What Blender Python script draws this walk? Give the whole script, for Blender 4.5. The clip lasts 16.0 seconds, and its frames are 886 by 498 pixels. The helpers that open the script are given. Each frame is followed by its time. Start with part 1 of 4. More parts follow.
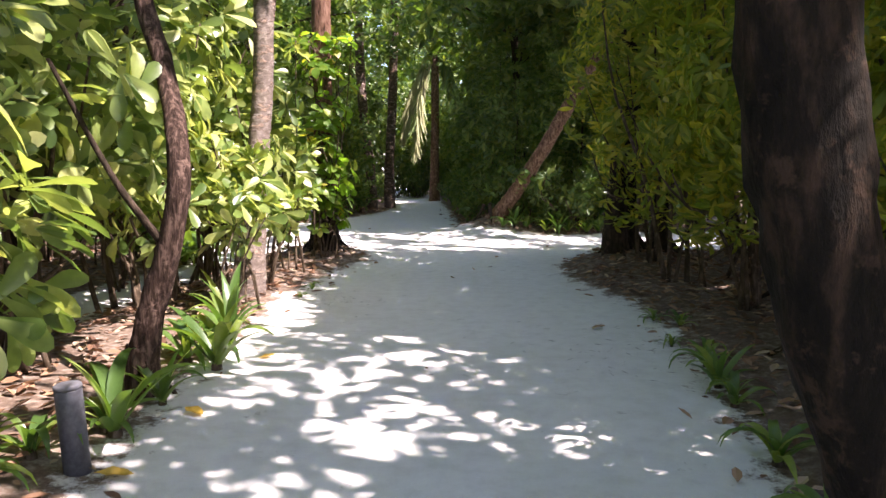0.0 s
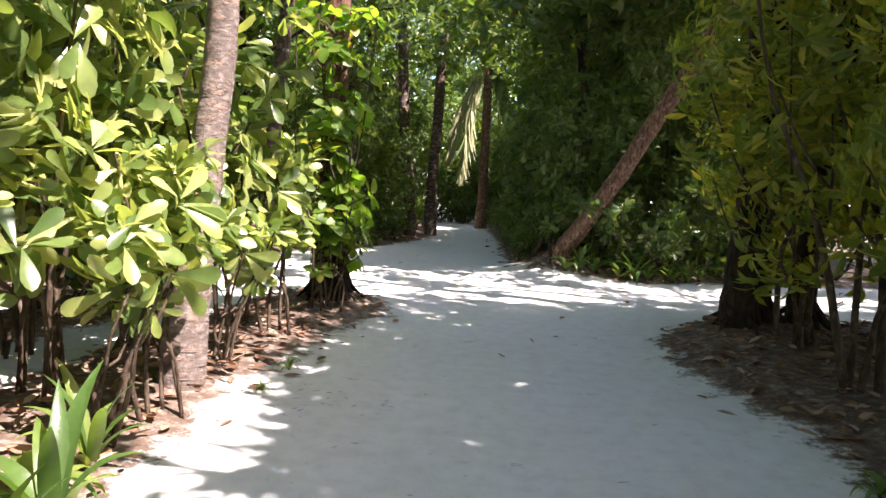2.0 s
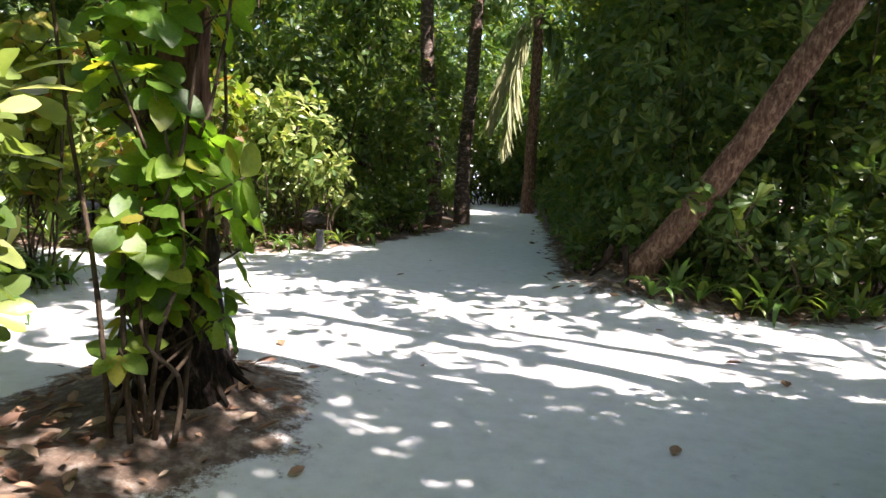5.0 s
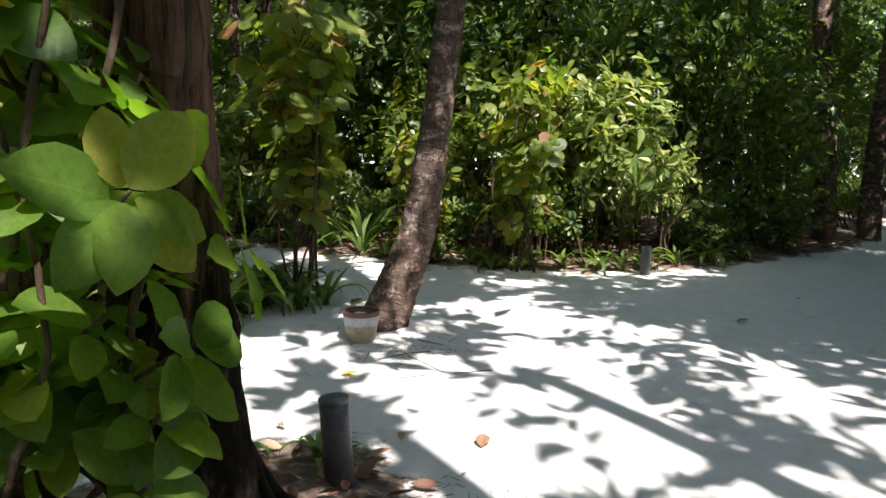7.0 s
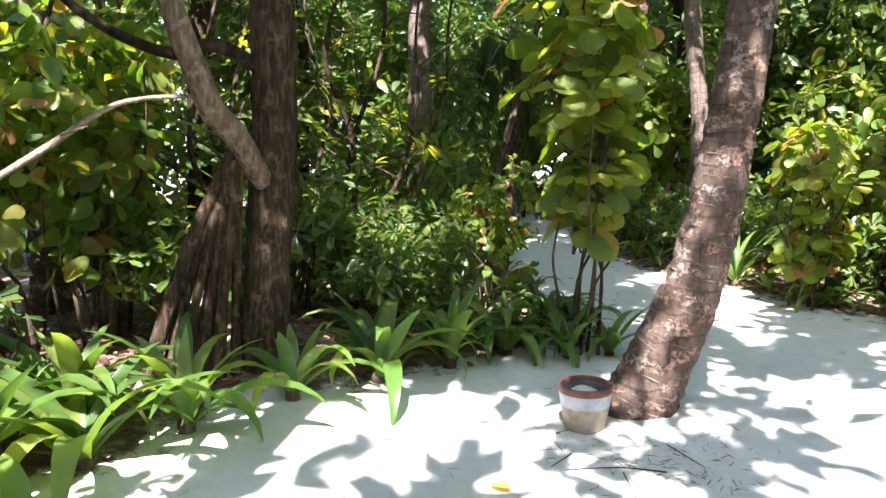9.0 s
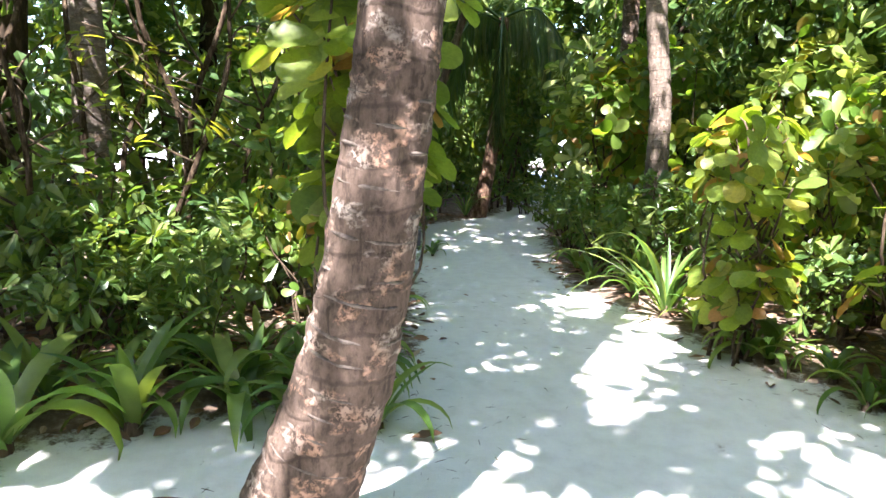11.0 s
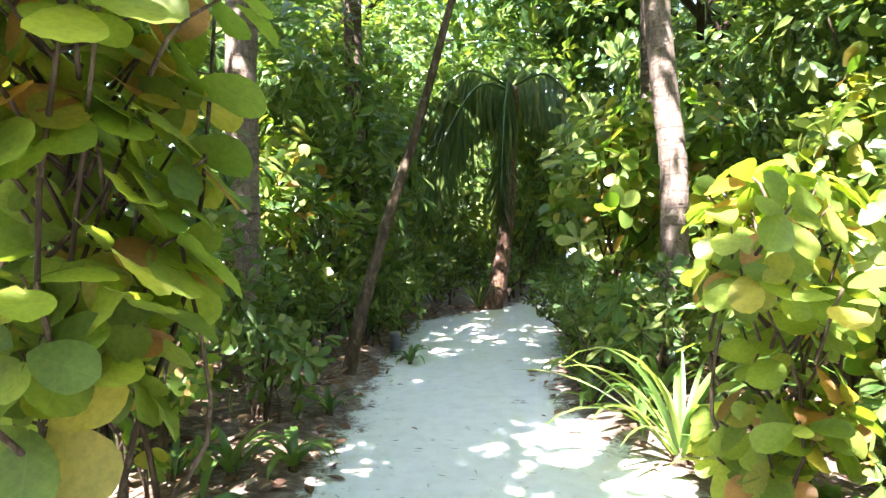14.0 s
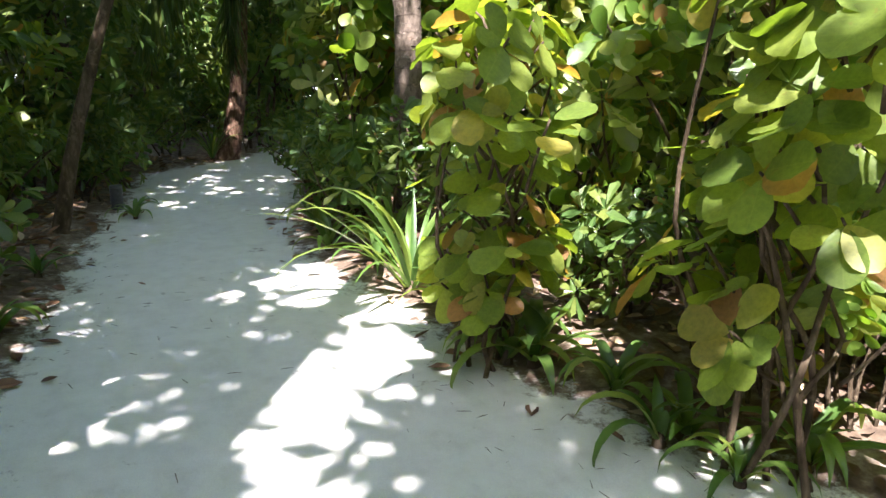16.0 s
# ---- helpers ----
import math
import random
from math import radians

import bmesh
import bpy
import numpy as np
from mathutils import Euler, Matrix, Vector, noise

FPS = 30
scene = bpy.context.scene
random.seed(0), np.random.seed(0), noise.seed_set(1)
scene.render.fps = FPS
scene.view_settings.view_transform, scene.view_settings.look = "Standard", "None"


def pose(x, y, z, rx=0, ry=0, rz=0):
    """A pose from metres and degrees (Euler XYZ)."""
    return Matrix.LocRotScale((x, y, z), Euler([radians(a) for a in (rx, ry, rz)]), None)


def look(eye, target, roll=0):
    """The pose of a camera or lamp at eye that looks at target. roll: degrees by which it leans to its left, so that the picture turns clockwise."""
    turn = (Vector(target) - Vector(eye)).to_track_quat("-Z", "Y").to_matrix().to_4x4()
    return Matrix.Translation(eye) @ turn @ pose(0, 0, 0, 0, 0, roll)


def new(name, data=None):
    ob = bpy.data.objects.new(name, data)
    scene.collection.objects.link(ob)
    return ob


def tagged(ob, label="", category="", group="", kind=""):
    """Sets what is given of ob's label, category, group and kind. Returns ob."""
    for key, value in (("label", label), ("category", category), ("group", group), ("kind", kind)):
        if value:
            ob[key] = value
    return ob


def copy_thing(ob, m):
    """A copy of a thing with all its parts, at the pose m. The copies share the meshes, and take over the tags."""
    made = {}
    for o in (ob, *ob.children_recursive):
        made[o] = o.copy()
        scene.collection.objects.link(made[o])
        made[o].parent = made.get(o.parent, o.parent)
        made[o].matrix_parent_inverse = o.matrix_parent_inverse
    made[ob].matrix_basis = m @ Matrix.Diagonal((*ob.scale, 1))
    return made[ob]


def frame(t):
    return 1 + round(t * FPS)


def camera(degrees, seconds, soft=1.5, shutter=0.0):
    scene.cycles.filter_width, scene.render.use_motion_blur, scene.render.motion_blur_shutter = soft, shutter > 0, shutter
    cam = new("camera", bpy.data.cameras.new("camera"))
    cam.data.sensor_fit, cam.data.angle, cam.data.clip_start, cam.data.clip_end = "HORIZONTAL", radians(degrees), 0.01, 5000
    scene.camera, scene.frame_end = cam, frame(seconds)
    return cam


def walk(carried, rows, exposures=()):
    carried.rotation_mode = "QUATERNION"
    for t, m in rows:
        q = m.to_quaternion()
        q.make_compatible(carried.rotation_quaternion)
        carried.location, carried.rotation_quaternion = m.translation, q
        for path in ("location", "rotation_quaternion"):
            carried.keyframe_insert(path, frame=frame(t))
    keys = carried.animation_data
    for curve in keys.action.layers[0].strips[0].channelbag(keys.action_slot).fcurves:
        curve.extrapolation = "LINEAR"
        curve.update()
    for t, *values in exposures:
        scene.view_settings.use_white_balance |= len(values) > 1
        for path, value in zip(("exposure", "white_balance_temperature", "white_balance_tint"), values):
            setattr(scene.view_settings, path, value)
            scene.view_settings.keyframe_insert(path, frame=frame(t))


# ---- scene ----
# camera: seconds, place, yaw, pitch, roll
cam = camera(63.8, 16.0)
PATH_ROWS = [
    (0.0, 0.000, 0.000, 1.476, 0.29, -6.71, -0.27),
    (0.5, -0.020, 0.739, 1.513, 0.59, -6.43, -0.43),
    (1.0, 0.002, 1.507, 1.513, 4.96, -5.95, 1.52),
    (1.5, 0.000, 2.252, 1.516, 2.28, -4.31, 0.95),
    (2.0, -0.048, 2.989, 1.488, 3.94, -4.95, 1.98),
    (2.5, -0.045, 3.647, 1.507, -2.87, -4.70, -0.30),
    (3.0, -0.085, 4.369, 1.501, 1.36, -6.99, 0.45),
    (5.5, 0.069, 8.168, 1.518, 9.87, -6.99, 0.61),
    (6.0, 0.077, 8.796, 1.551, 15.74, -7.71, -1.13),
    (6.5, 0.079, 9.377, 1.497, 28.79, -8.11, 1.39),
    (7.0, 0.030, 9.935, 1.480, 38.68, -7.60, 0.44),
    (7.5, -0.042, 10.464, 1.472, 53.44, -10.20, 2.40),
    (8.0, -0.134, 11.045, 1.470, 65.35, -7.66, -0.39),
    (8.5, -0.248, 11.613, 1.485, 76.21, -9.25, 1.54),
    (9.0, -0.465, 12.193, 1.495, 76.36, -7.56, -0.66),
    (9.5, -0.731, 12.788, 1.505, 80.50, -9.69, -0.79),
    (10.0, -1.023, 13.393, 1.511, 78.54, -8.99, 1.22),
    (12.5, -2.498, 15.250, 1.500, 87.42, -8.44, 0.87),
    (13.0, -2.740, 15.383, 1.528, 85.86, -5.31, 0.64),
    (13.5, -2.941, 15.509, 1.514, 89.33, -4.99, 0.68),
    (14.0, -3.115, 15.525, 1.522, 86.66, -2.40, -0.70),
    (14.5, -3.175, 15.536, 1.507, 87.49, -3.68, 0.47),
    (15.0, -3.178, 15.559, 1.486, 87.88, -6.71, 0.59),
    (15.5, -3.195, 15.570, 1.464, 78.69, -10.30, 0.20),
    (16.0, -3.176, 15.599, 1.438, 66.17, -14.13, 0.67),
]
EXPOSURES = [(0.0, 1.88, 6500, 30), (3.2, 1.95, 6450, 28), (5.3, 1.75, 6300, 22), (7.0, 1.2, 6250, 18), (8.0, 1.65, 6200, 19), (9.0, 2.5, 6050, 20),
             (10.0, 2.83, 5980, 18), (12.5, 3.25, 6050, 19), (14.5, 3.7, 6050, 19), (15.0, 3.7, 6050, 21), (15.5, 3.2, 6100, 20), (16.0, 2.45, 6100, 18)]
walk(cam, [(t, pose(x, y, z, 90 + pitch, 0, yaw) @ pose(0, 0, 0, 0, 0, roll))
           for t, x, y, z, yaw, pitch, roll in PATH_ROWS], EXPOSURES)

# ---- light ----
SUN_AZ = Vector((0.91, -0.41)).normalized()      # horizontal direction towards the sun
SUN_EL = radians(56)
SLANT = 1 / math.tan(SUN_EL)
world = bpy.data.worlds.new("world")
scene.world = world
world.use_nodes = True
wn = world.node_tree
sky = wn.nodes.new("ShaderNodeTexSky")
sky.sky_type = "NISHITA"
sky.sun_disc = False
sky.sun_elevation = SUN_EL
sky.sun_rotation = math.atan2(SUN_AZ.x, SUN_AZ.y)
wn.nodes["Background"].inputs[1].default_value = 0.15
wn.links.new(sky.outputs[0], wn.nodes["Background"].inputs[0])
sun = new("sun", bpy.data.lights.new("sun", "SUN"))
sun.data.energy = 5.0
sun.data.angle = radians(0.5)
sun.data.color = (1.0, 0.95, 0.86)
sun.matrix_world = look((20, -9, 30), (20 - SUN_AZ.x * math.cos(SUN_EL), -9 - SUN_AZ.y * math.cos(SUN_EL), 30 - math.sin(SUN_EL)))


# ---- materials ----
def material(name, rough=0.6):
    m = bpy.data.materials.new(name)
    m.use_nodes = True
    nt = m.node_tree
    b = nt.nodes["Principled BSDF"]
    b.inputs["Roughness"].default_value = rough
    return m, nt, b


def node(nt, kind, **values):
    n = nt.nodes.new(kind)
    for k, v in values.items():
        n.inputs[k].default_value = v
    return n


def coords(nt, scale=(1, 1, 1)):
    c = nt.nodes.new("ShaderNodeTexCoord")
    mp = nt.nodes.new("ShaderNodeMapping")
    mp.inputs["Scale"].default_value = scale
    nt.links.new(c.outputs["Object"], mp.inputs["Vector"])
    return mp.outputs[0]


def ramp(nt, src, stops):
    r = nt.nodes.new("ShaderNodeValToRGB")
    while len(r.color_ramp.elements) < len(stops):
        r.color_ramp.elements.new(0.5)
    for e, (p, c) in zip(r.color_ramp.elements, stops):
        e.position = p
        e.color = (*c, 1)
    nt.links.new(src, r.inputs[0])
    return r.outputs[0]


def noise_out(nt, vec, scale, detail=4, rough=0.6):
    n = node(nt, "ShaderNodeTexNoise", Scale=scale, Detail=detail, Roughness=rough)
    nt.links.new(vec, n.inputs["Vector"])
    return n.outputs[0]


def mix(nt, fac, a, b, mode="MIX"):
    m = nt.nodes.new("ShaderNodeMix")
    m.data_type = "RGBA"
    m.blend_type = mode
    for sock, v in ((m.inputs[0], fac), (m.inputs[6], a), (m.inputs[7], b)):
        if isinstance(v, (int, float)):
            sock.default_value = v
        elif isinstance(v, tuple):
            sock.default_value = (*v, 1)
        else:
            nt.links.new(v, sock)
    return m.outputs[2]


def bump(nt, b, height, strength, dist):
    n = node(nt, "ShaderNodeBump", Strength=strength, Distance=dist)
    nt.links.new(height, n.inputs["Height"])
    nt.links.new(n.outputs[0], b.inputs["Normal"])


def leaf_material(name, stops, glow, gloss=0.4, glow_mix=0.4, veins=False):
    """Leaf: coloured piece by piece, veined, and letting light through."""
    m, nt, b = material(name, gloss)
    geo = nt.nodes.new("ShaderNodeNewGeometry")
    info = nt.nodes.new("ShaderNodeObjectInfo")
    add = nt.nodes.new("ShaderNodeMath")
    add.operation = "ADD"
    nt.links.new(geo.outputs["Random Per Island"], add.inputs[0])
    nt.links.new(info.outputs["Random"], add.inputs[1])
    fr = nt.nodes.new("ShaderNodeMath")
    fr.operation = "FRACT"
    nt.links.new(add.outputs[0], fr.inputs[0])
    base = ramp(nt, fr.outputs[0], stops)
    v = coords(nt)
    grain = noise_out(nt, v, 9, 3)
    col = mix(nt, 0.5, base, ramp(nt, grain, [(0.3, (0.55, 0.6, 0.5)), (0.7, (1.25, 1.2, 1.1))]), "MULTIPLY")
    height = noise_out(nt, v, 60, 2)
    if veins:
        xyz = nt.nodes.new("ShaderNodeSeparateXYZ")
        nt.links.new(v, xyz.inputs[0])

        def calc(op, a, c):
            q = nt.nodes.new("ShaderNodeMath")
            q.operation = op
            for sock, val in zip(q.inputs, (a, c)):
                if isinstance(val, (int, float)):
                    sock.default_value = val
                else:
                    nt.links.new(val, sock)
            return q.outputs[0]

        off = calc("ABSOLUTE", xyz.outputs[1], 0)
        rib = calc("SINE", calc("MULTIPLY", calc("SUBTRACT", xyz.outputs[0], calc("MULTIPLY", off, 0.75)), 52.0), 0)
        mid = calc("LESS_THAN", off, 0.012)
        vein = calc("MAXIMUM", mid, calc("MULTIPLY", calc("GREATER_THAN", rib, 0.9), 0.6))
        col = mix(nt, calc("MULTIPLY", vein, 0.09), col, (0.33, 0.36, 0.12))
        spot = ramp(nt, noise_out(nt, v, 5, 5, 0.7), [(0.62, (0, 0, 0)), (0.72, (1, 1, 1))])
        col = mix(nt, calc("MULTIPLY", spot, 0.45), col, (0.22, 0.13, 0.04))
        height = mix(nt, 0.12, height, rib)
    nt.links.new(col, b.inputs["Base Color"])
    b.inputs["Specular IOR Level"].default_value = 0.5
    bump(nt, b, height, 0.25, 0.004)
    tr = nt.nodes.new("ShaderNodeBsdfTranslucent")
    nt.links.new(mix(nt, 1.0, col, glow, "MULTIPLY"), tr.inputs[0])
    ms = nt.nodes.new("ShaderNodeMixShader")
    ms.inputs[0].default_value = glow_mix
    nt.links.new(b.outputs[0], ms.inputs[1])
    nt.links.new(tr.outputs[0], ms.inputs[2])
    nt.links.new(ms.outputs[0], nt.nodes["Material Output"].inputs[0])
    return m


GREEN = [(0.0, (0.08, 0.14, 0.038)), (0.35, (0.15, 0.215, 0.057)), (0.7, (0.27, 0.325, 0.1)), (0.95, (0.47, 0.49, 0.2))]
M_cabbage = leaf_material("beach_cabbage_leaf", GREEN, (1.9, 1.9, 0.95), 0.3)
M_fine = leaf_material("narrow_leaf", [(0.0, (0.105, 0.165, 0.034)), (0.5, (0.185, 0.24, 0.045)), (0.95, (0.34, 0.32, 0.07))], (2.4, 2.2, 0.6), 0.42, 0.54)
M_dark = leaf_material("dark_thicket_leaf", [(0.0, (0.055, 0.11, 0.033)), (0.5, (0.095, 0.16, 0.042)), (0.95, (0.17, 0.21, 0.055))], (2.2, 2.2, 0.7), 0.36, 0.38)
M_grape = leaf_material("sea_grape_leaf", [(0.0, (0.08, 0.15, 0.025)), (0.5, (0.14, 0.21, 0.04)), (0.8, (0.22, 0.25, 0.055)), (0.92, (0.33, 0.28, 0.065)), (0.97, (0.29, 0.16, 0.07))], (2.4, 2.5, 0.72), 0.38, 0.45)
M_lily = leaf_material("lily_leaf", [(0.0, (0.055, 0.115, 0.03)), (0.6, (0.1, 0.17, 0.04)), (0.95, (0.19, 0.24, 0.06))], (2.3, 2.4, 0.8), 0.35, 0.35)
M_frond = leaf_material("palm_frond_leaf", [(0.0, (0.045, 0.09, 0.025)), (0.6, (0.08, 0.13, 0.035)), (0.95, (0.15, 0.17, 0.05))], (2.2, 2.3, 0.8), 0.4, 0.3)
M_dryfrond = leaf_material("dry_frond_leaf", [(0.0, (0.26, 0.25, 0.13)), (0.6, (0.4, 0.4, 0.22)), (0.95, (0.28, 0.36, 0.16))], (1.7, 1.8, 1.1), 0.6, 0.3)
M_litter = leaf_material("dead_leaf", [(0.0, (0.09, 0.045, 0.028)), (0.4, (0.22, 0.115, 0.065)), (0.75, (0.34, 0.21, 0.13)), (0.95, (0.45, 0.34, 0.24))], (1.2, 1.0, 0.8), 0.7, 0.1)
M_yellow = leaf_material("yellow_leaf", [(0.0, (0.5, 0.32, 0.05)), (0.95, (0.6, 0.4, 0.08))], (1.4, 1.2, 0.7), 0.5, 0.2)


def bark_material(name, dark, mid, pale, ring=0.0, stretch=(6, 6, 2)):
    m, nt, b = material(name, 0.85)
    b.inputs["Specular IOR Level"].default_value = 0.12
    v = coords(nt, stretch)
    n1 = noise_out(nt, v, 3, 6, 0.65)
    col = ramp(nt, n1, [(0.3, dark), (0.5, mid), (0.68, pale)])
    v2 = coords(nt)
    blot = noise_out(nt, v2, 9, 5, 0.7)
    col = mix(nt, ramp(nt, blot, [(0.56, (0, 0, 0)), (0.63, (1, 1, 1))]), col, pale)
    h = n1
    if ring:
        w = node(nt, "ShaderNodeTexWave", Scale=ring, Distortion=6.0, Detail=4)
        w.inputs["Detail Scale"].default_value = 2.5
        w.bands_direction = "Z"
        nt.links.new(v2, w.inputs["Vector"])
        lines = ramp(nt, w.outputs[1], [(0.0, (0.7, 0.7, 0.7)), (0.07, (0, 0, 0))])
        col = mix(nt, lines, col, dark)
        flat = coords(nt, (4, 4, 9))
        flake = ramp(nt, noise_out(nt, flat, 1.6, 6, 0.75), [(0.54, (0, 0, 0)), (0.6, (0.85, 0.85, 0.85))])
        col = mix(nt, flake, col, tuple(min(1.0, q * k) for q, k in zip(pale, (1.18, 1.0, 0.9))))
        h = mix(nt, 0.35, n1, flake)
    nt.links.new(col, b.inputs["Base Color"])
    bump(nt, b, h, 0.9, 0.03)
    return m


def palm_bark(name, dark, mid, peach, grey, amount):
    """Ringed palm bark: grey-brown, cracked, with clusters of pale and peach lichen specks."""
    m, nt, b = material(name, 0.85)
    b.inputs["Specular IOR Level"].default_value = 0.12
    v = coords(nt)
    grain = noise_out(nt, coords(nt, (9, 9, 5)), 4, 6, 0.7)
    col = ramp(nt, grain, [(0.3, dark), (0.52, mid), (0.75, tuple(q * 1.5 for q in mid))])
    crack = ramp(nt, noise_out(nt, coords(nt, (30, 30, 3)), 1.0, 4, 0.6), [(0.36, (0.75, 0.75, 0.75)), (0.42, (0, 0, 0))])
    col = mix(nt, crack, col, dark)
    w = node(nt, "ShaderNodeTexWave", Scale=2.3, Distortion=5.0, Detail=4)
    w.bands_direction = "Z"
    nt.links.new(v, w.inputs["Vector"])
    rings = ramp(nt, w.outputs[1], [(0.0, (0.55, 0.55, 0.55)), (0.05, (0, 0, 0))])
    col = mix(nt, rings, col, dark)
    patch = ramp(nt, noise_out(nt, coords(nt, (5, 5, 8)), 1.7, 3, 0.5), [(amount, (0, 0, 0)), (amount + 0.07, (1, 1, 1))])
    speck = ramp(nt, noise_out(nt, v, 38, 6, 0.75), [(0.45, (0, 0, 0)), (0.53, (1, 1, 1))])
    mask = mix(nt, 1.0, patch, speck, "MULTIPLY")
    tint = ramp(nt, noise_out(nt, v, 5, 2), [(0.42, peach), (0.56, grey)])
    col = mix(nt, mask, col, tint)
    nt.links.new(col, b.inputs["Base Color"])
    bump(nt, b, mix(nt, 0.4, grain, mix(nt, 0.5, mask, rings)), 0.9, 0.02)
    return m


M_palm = palm_bark("palm_bark", (0.042, 0.03, 0.024), (0.115, 0.082, 0.065), (0.43, 0.26, 0.185), (0.34, 0.28, 0.24), 0.525)
M_palmbrown = palm_bark("brown_palm_bark", (0.085, 0.064, 0.052), (0.19, 0.148, 0.12), (0.34, 0.24, 0.18), (0.36, 0.31, 0.27), 0.6)
M_palmpale = bark_material("pale_palm_bark", (0.13, 0.10, 0.08), (0.17, 0.135, 0.115), (0.3, 0.25, 0.21), 2.6, (5, 5, 9))
M_bark = bark_material("dark_bark", (0.012, 0.009, 0.006), (0.034, 0.024, 0.016), (0.075, 0.052, 0.036))
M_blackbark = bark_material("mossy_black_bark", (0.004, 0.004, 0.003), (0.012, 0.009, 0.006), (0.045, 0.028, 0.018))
M_redbark = bark_material("red_bark", (0.04, 0.022, 0.015), (0.15, 0.085, 0.058), (0.33, 0.215, 0.15), 0, (10, 10, 3))


def foot_bark(name):
    """Red-brown flaking bark, black towards the foot for moss and painted-in shade, with a ragged border."""
    m, nt, b = material(name, 0.88)
    b.inputs["Specular IOR Level"].default_value = 0.1
    v = coords(nt)
    flake = noise_out(nt, coords(nt, (13, 13, 2.2)), 2.2, 6, 0.7)
    red = ramp(nt, flake, [(0.34, (0.03, 0.017, 0.012)), (0.46, (0.16, 0.085, 0.058)), (0.7, (0.33, 0.2, 0.145))])
    # foot colour: mossy black, with the shade low on the trunk painted in
    black = ramp(nt, noise_out(nt, coords(nt, (9, 9, 4)), 2.5, 6, 0.7), [(0.35, (0.006, 0.005, 0.004)), (0.55, (0.026, 0.018, 0.013)), (0.72, (0.13, 0.095, 0.07))])
    xyz = nt.nodes.new("ShaderNodeSeparateXYZ")
    nt.links.new(v, xyz.inputs[0])
    rag = nt.nodes.new("ShaderNodeMath")
    rag.operation = "MULTIPLY_ADD"
    rag.inputs[1].default_value = 1.7
    nt.links.new(noise_out(nt, coords(nt, (7, 7, 1.1)), 1.4, 5, 0.7), rag.inputs[0])
    nt.links.new(xyz.outputs[2], rag.inputs[2])
    edge = nt.nodes.new("ShaderNodeMapRange")
    edge.inputs[1].default_value, edge.inputs[2].default_value = 2.0, 2.25
    nt.links.new(rag.outputs[0], edge.inputs[0])
    nt.links.new(mix(nt, edge.outputs[0], black, red), b.inputs["Base Color"])
    bump(nt, b, flake, 1.0, 0.035)
    return m


M_twist = bark_material("brown_flaking_bark", (0.014, 0.009, 0.007), (0.05, 0.03, 0.022), (0.17, 0.11, 0.085), 0, (12, 12, 2.5))
M_limb = bark_material("tan_limb_bark", (0.09, 0.06, 0.04), (0.19, 0.135, 0.09), (0.32, 0.25, 0.18), 0, (10, 10, 3))
M_stumpbark = foot_bark("red_bark_mossy_shaded_foot")
M_figroot = bark_material("fig_root_bark", (0.018, 0.012, 0.008), (0.052, 0.035, 0.022), (0.14, 0.098, 0.066), 0, (11, 11, 2.5))
M_stem = bark_material("shrub_stem", (0.035, 0.025, 0.016), (0.08, 0.057, 0.037), (0.16, 0.12, 0.085))
M_paleb = bark_material("pale_branch", (0.16, 0.12, 0.085), (0.28, 0.22, 0.15), (0.4, 0.33, 0.25))


def make_ground_material():
    m, nt, b = material("coral_sand", 0.95)
    v = coords(nt)
    fine = noise_out(nt, v, 220, 3)
    mid = noise_out(nt, v, 7, 6, 0.65)
    big = noise_out(nt, v, 0.6, 4)
    sand = ramp(nt, mid, [(0.25, (0.60, 0.585, 0.55)), (0.5, (0.70, 0.69, 0.66)), (0.75, (0.76, 0.755, 0.73))])
    sand = mix(nt, 0.35, sand, ramp(nt, fine, [(0.35, (0.72, 0.72, 0.70)), (0.65, (1.1, 1.1, 1.1))]), "MULTIPLY")
    sand = mix(nt, 0.3, sand, ramp(nt, big, [(0.35, (0.85, 0.85, 0.84)), (0.65, (1.05, 1.05, 1.05))]), "MULTIPLY")
    soil = ramp(nt, noise_out(nt, v, 11, 6, 0.7), [(0.3, (0.05, 0.032, 0.022)), (0.5, (0.14, 0.095, 0.065)), (0.7, (0.33, 0.28, 0.23))])
    at = nt.nodes.new("ShaderNodeAttribute")
    at.attribute_name = "bed"
    edge = nt.nodes.new("ShaderNodeMath")
    edge.operation = "ADD"
    nt.links.new(at.outputs["Fac"], edge.inputs[0])
    jit = ramp(nt, noise_out(nt, v, 3.2, 9, 0.8), [(0.3, (0, 0, 0)), (0.7, (1, 1, 1))])
    nt.links.new(jit, edge.inputs[1])
    mask = ramp(nt, edge.outputs[0], [(0.78, (0, 0, 0)), (1.0, (1, 1, 1))])
    nt.links.new(mix(nt, mask, sand, soil), b.inputs["Base Color"])
    h = mix(nt, 0.4, mid, fine)
    bump(nt, b, h, 0.5, 0.02)
    return m


M_ground = make_ground_material()


def plain(name, a, c, scale, rough, metal=0.0):
    m, nt, b = material(name, rough)
    n = noise_out(nt, coords(nt), scale, 5, 0.7)
    nt.links.new(ramp(nt, n, [(0.35, a), (0.65, c)]), b.inputs["Base Color"])
    b.inputs["Metallic"].default_value = metal
    bump(nt, b, n, 0.3, 0.004)
    return m


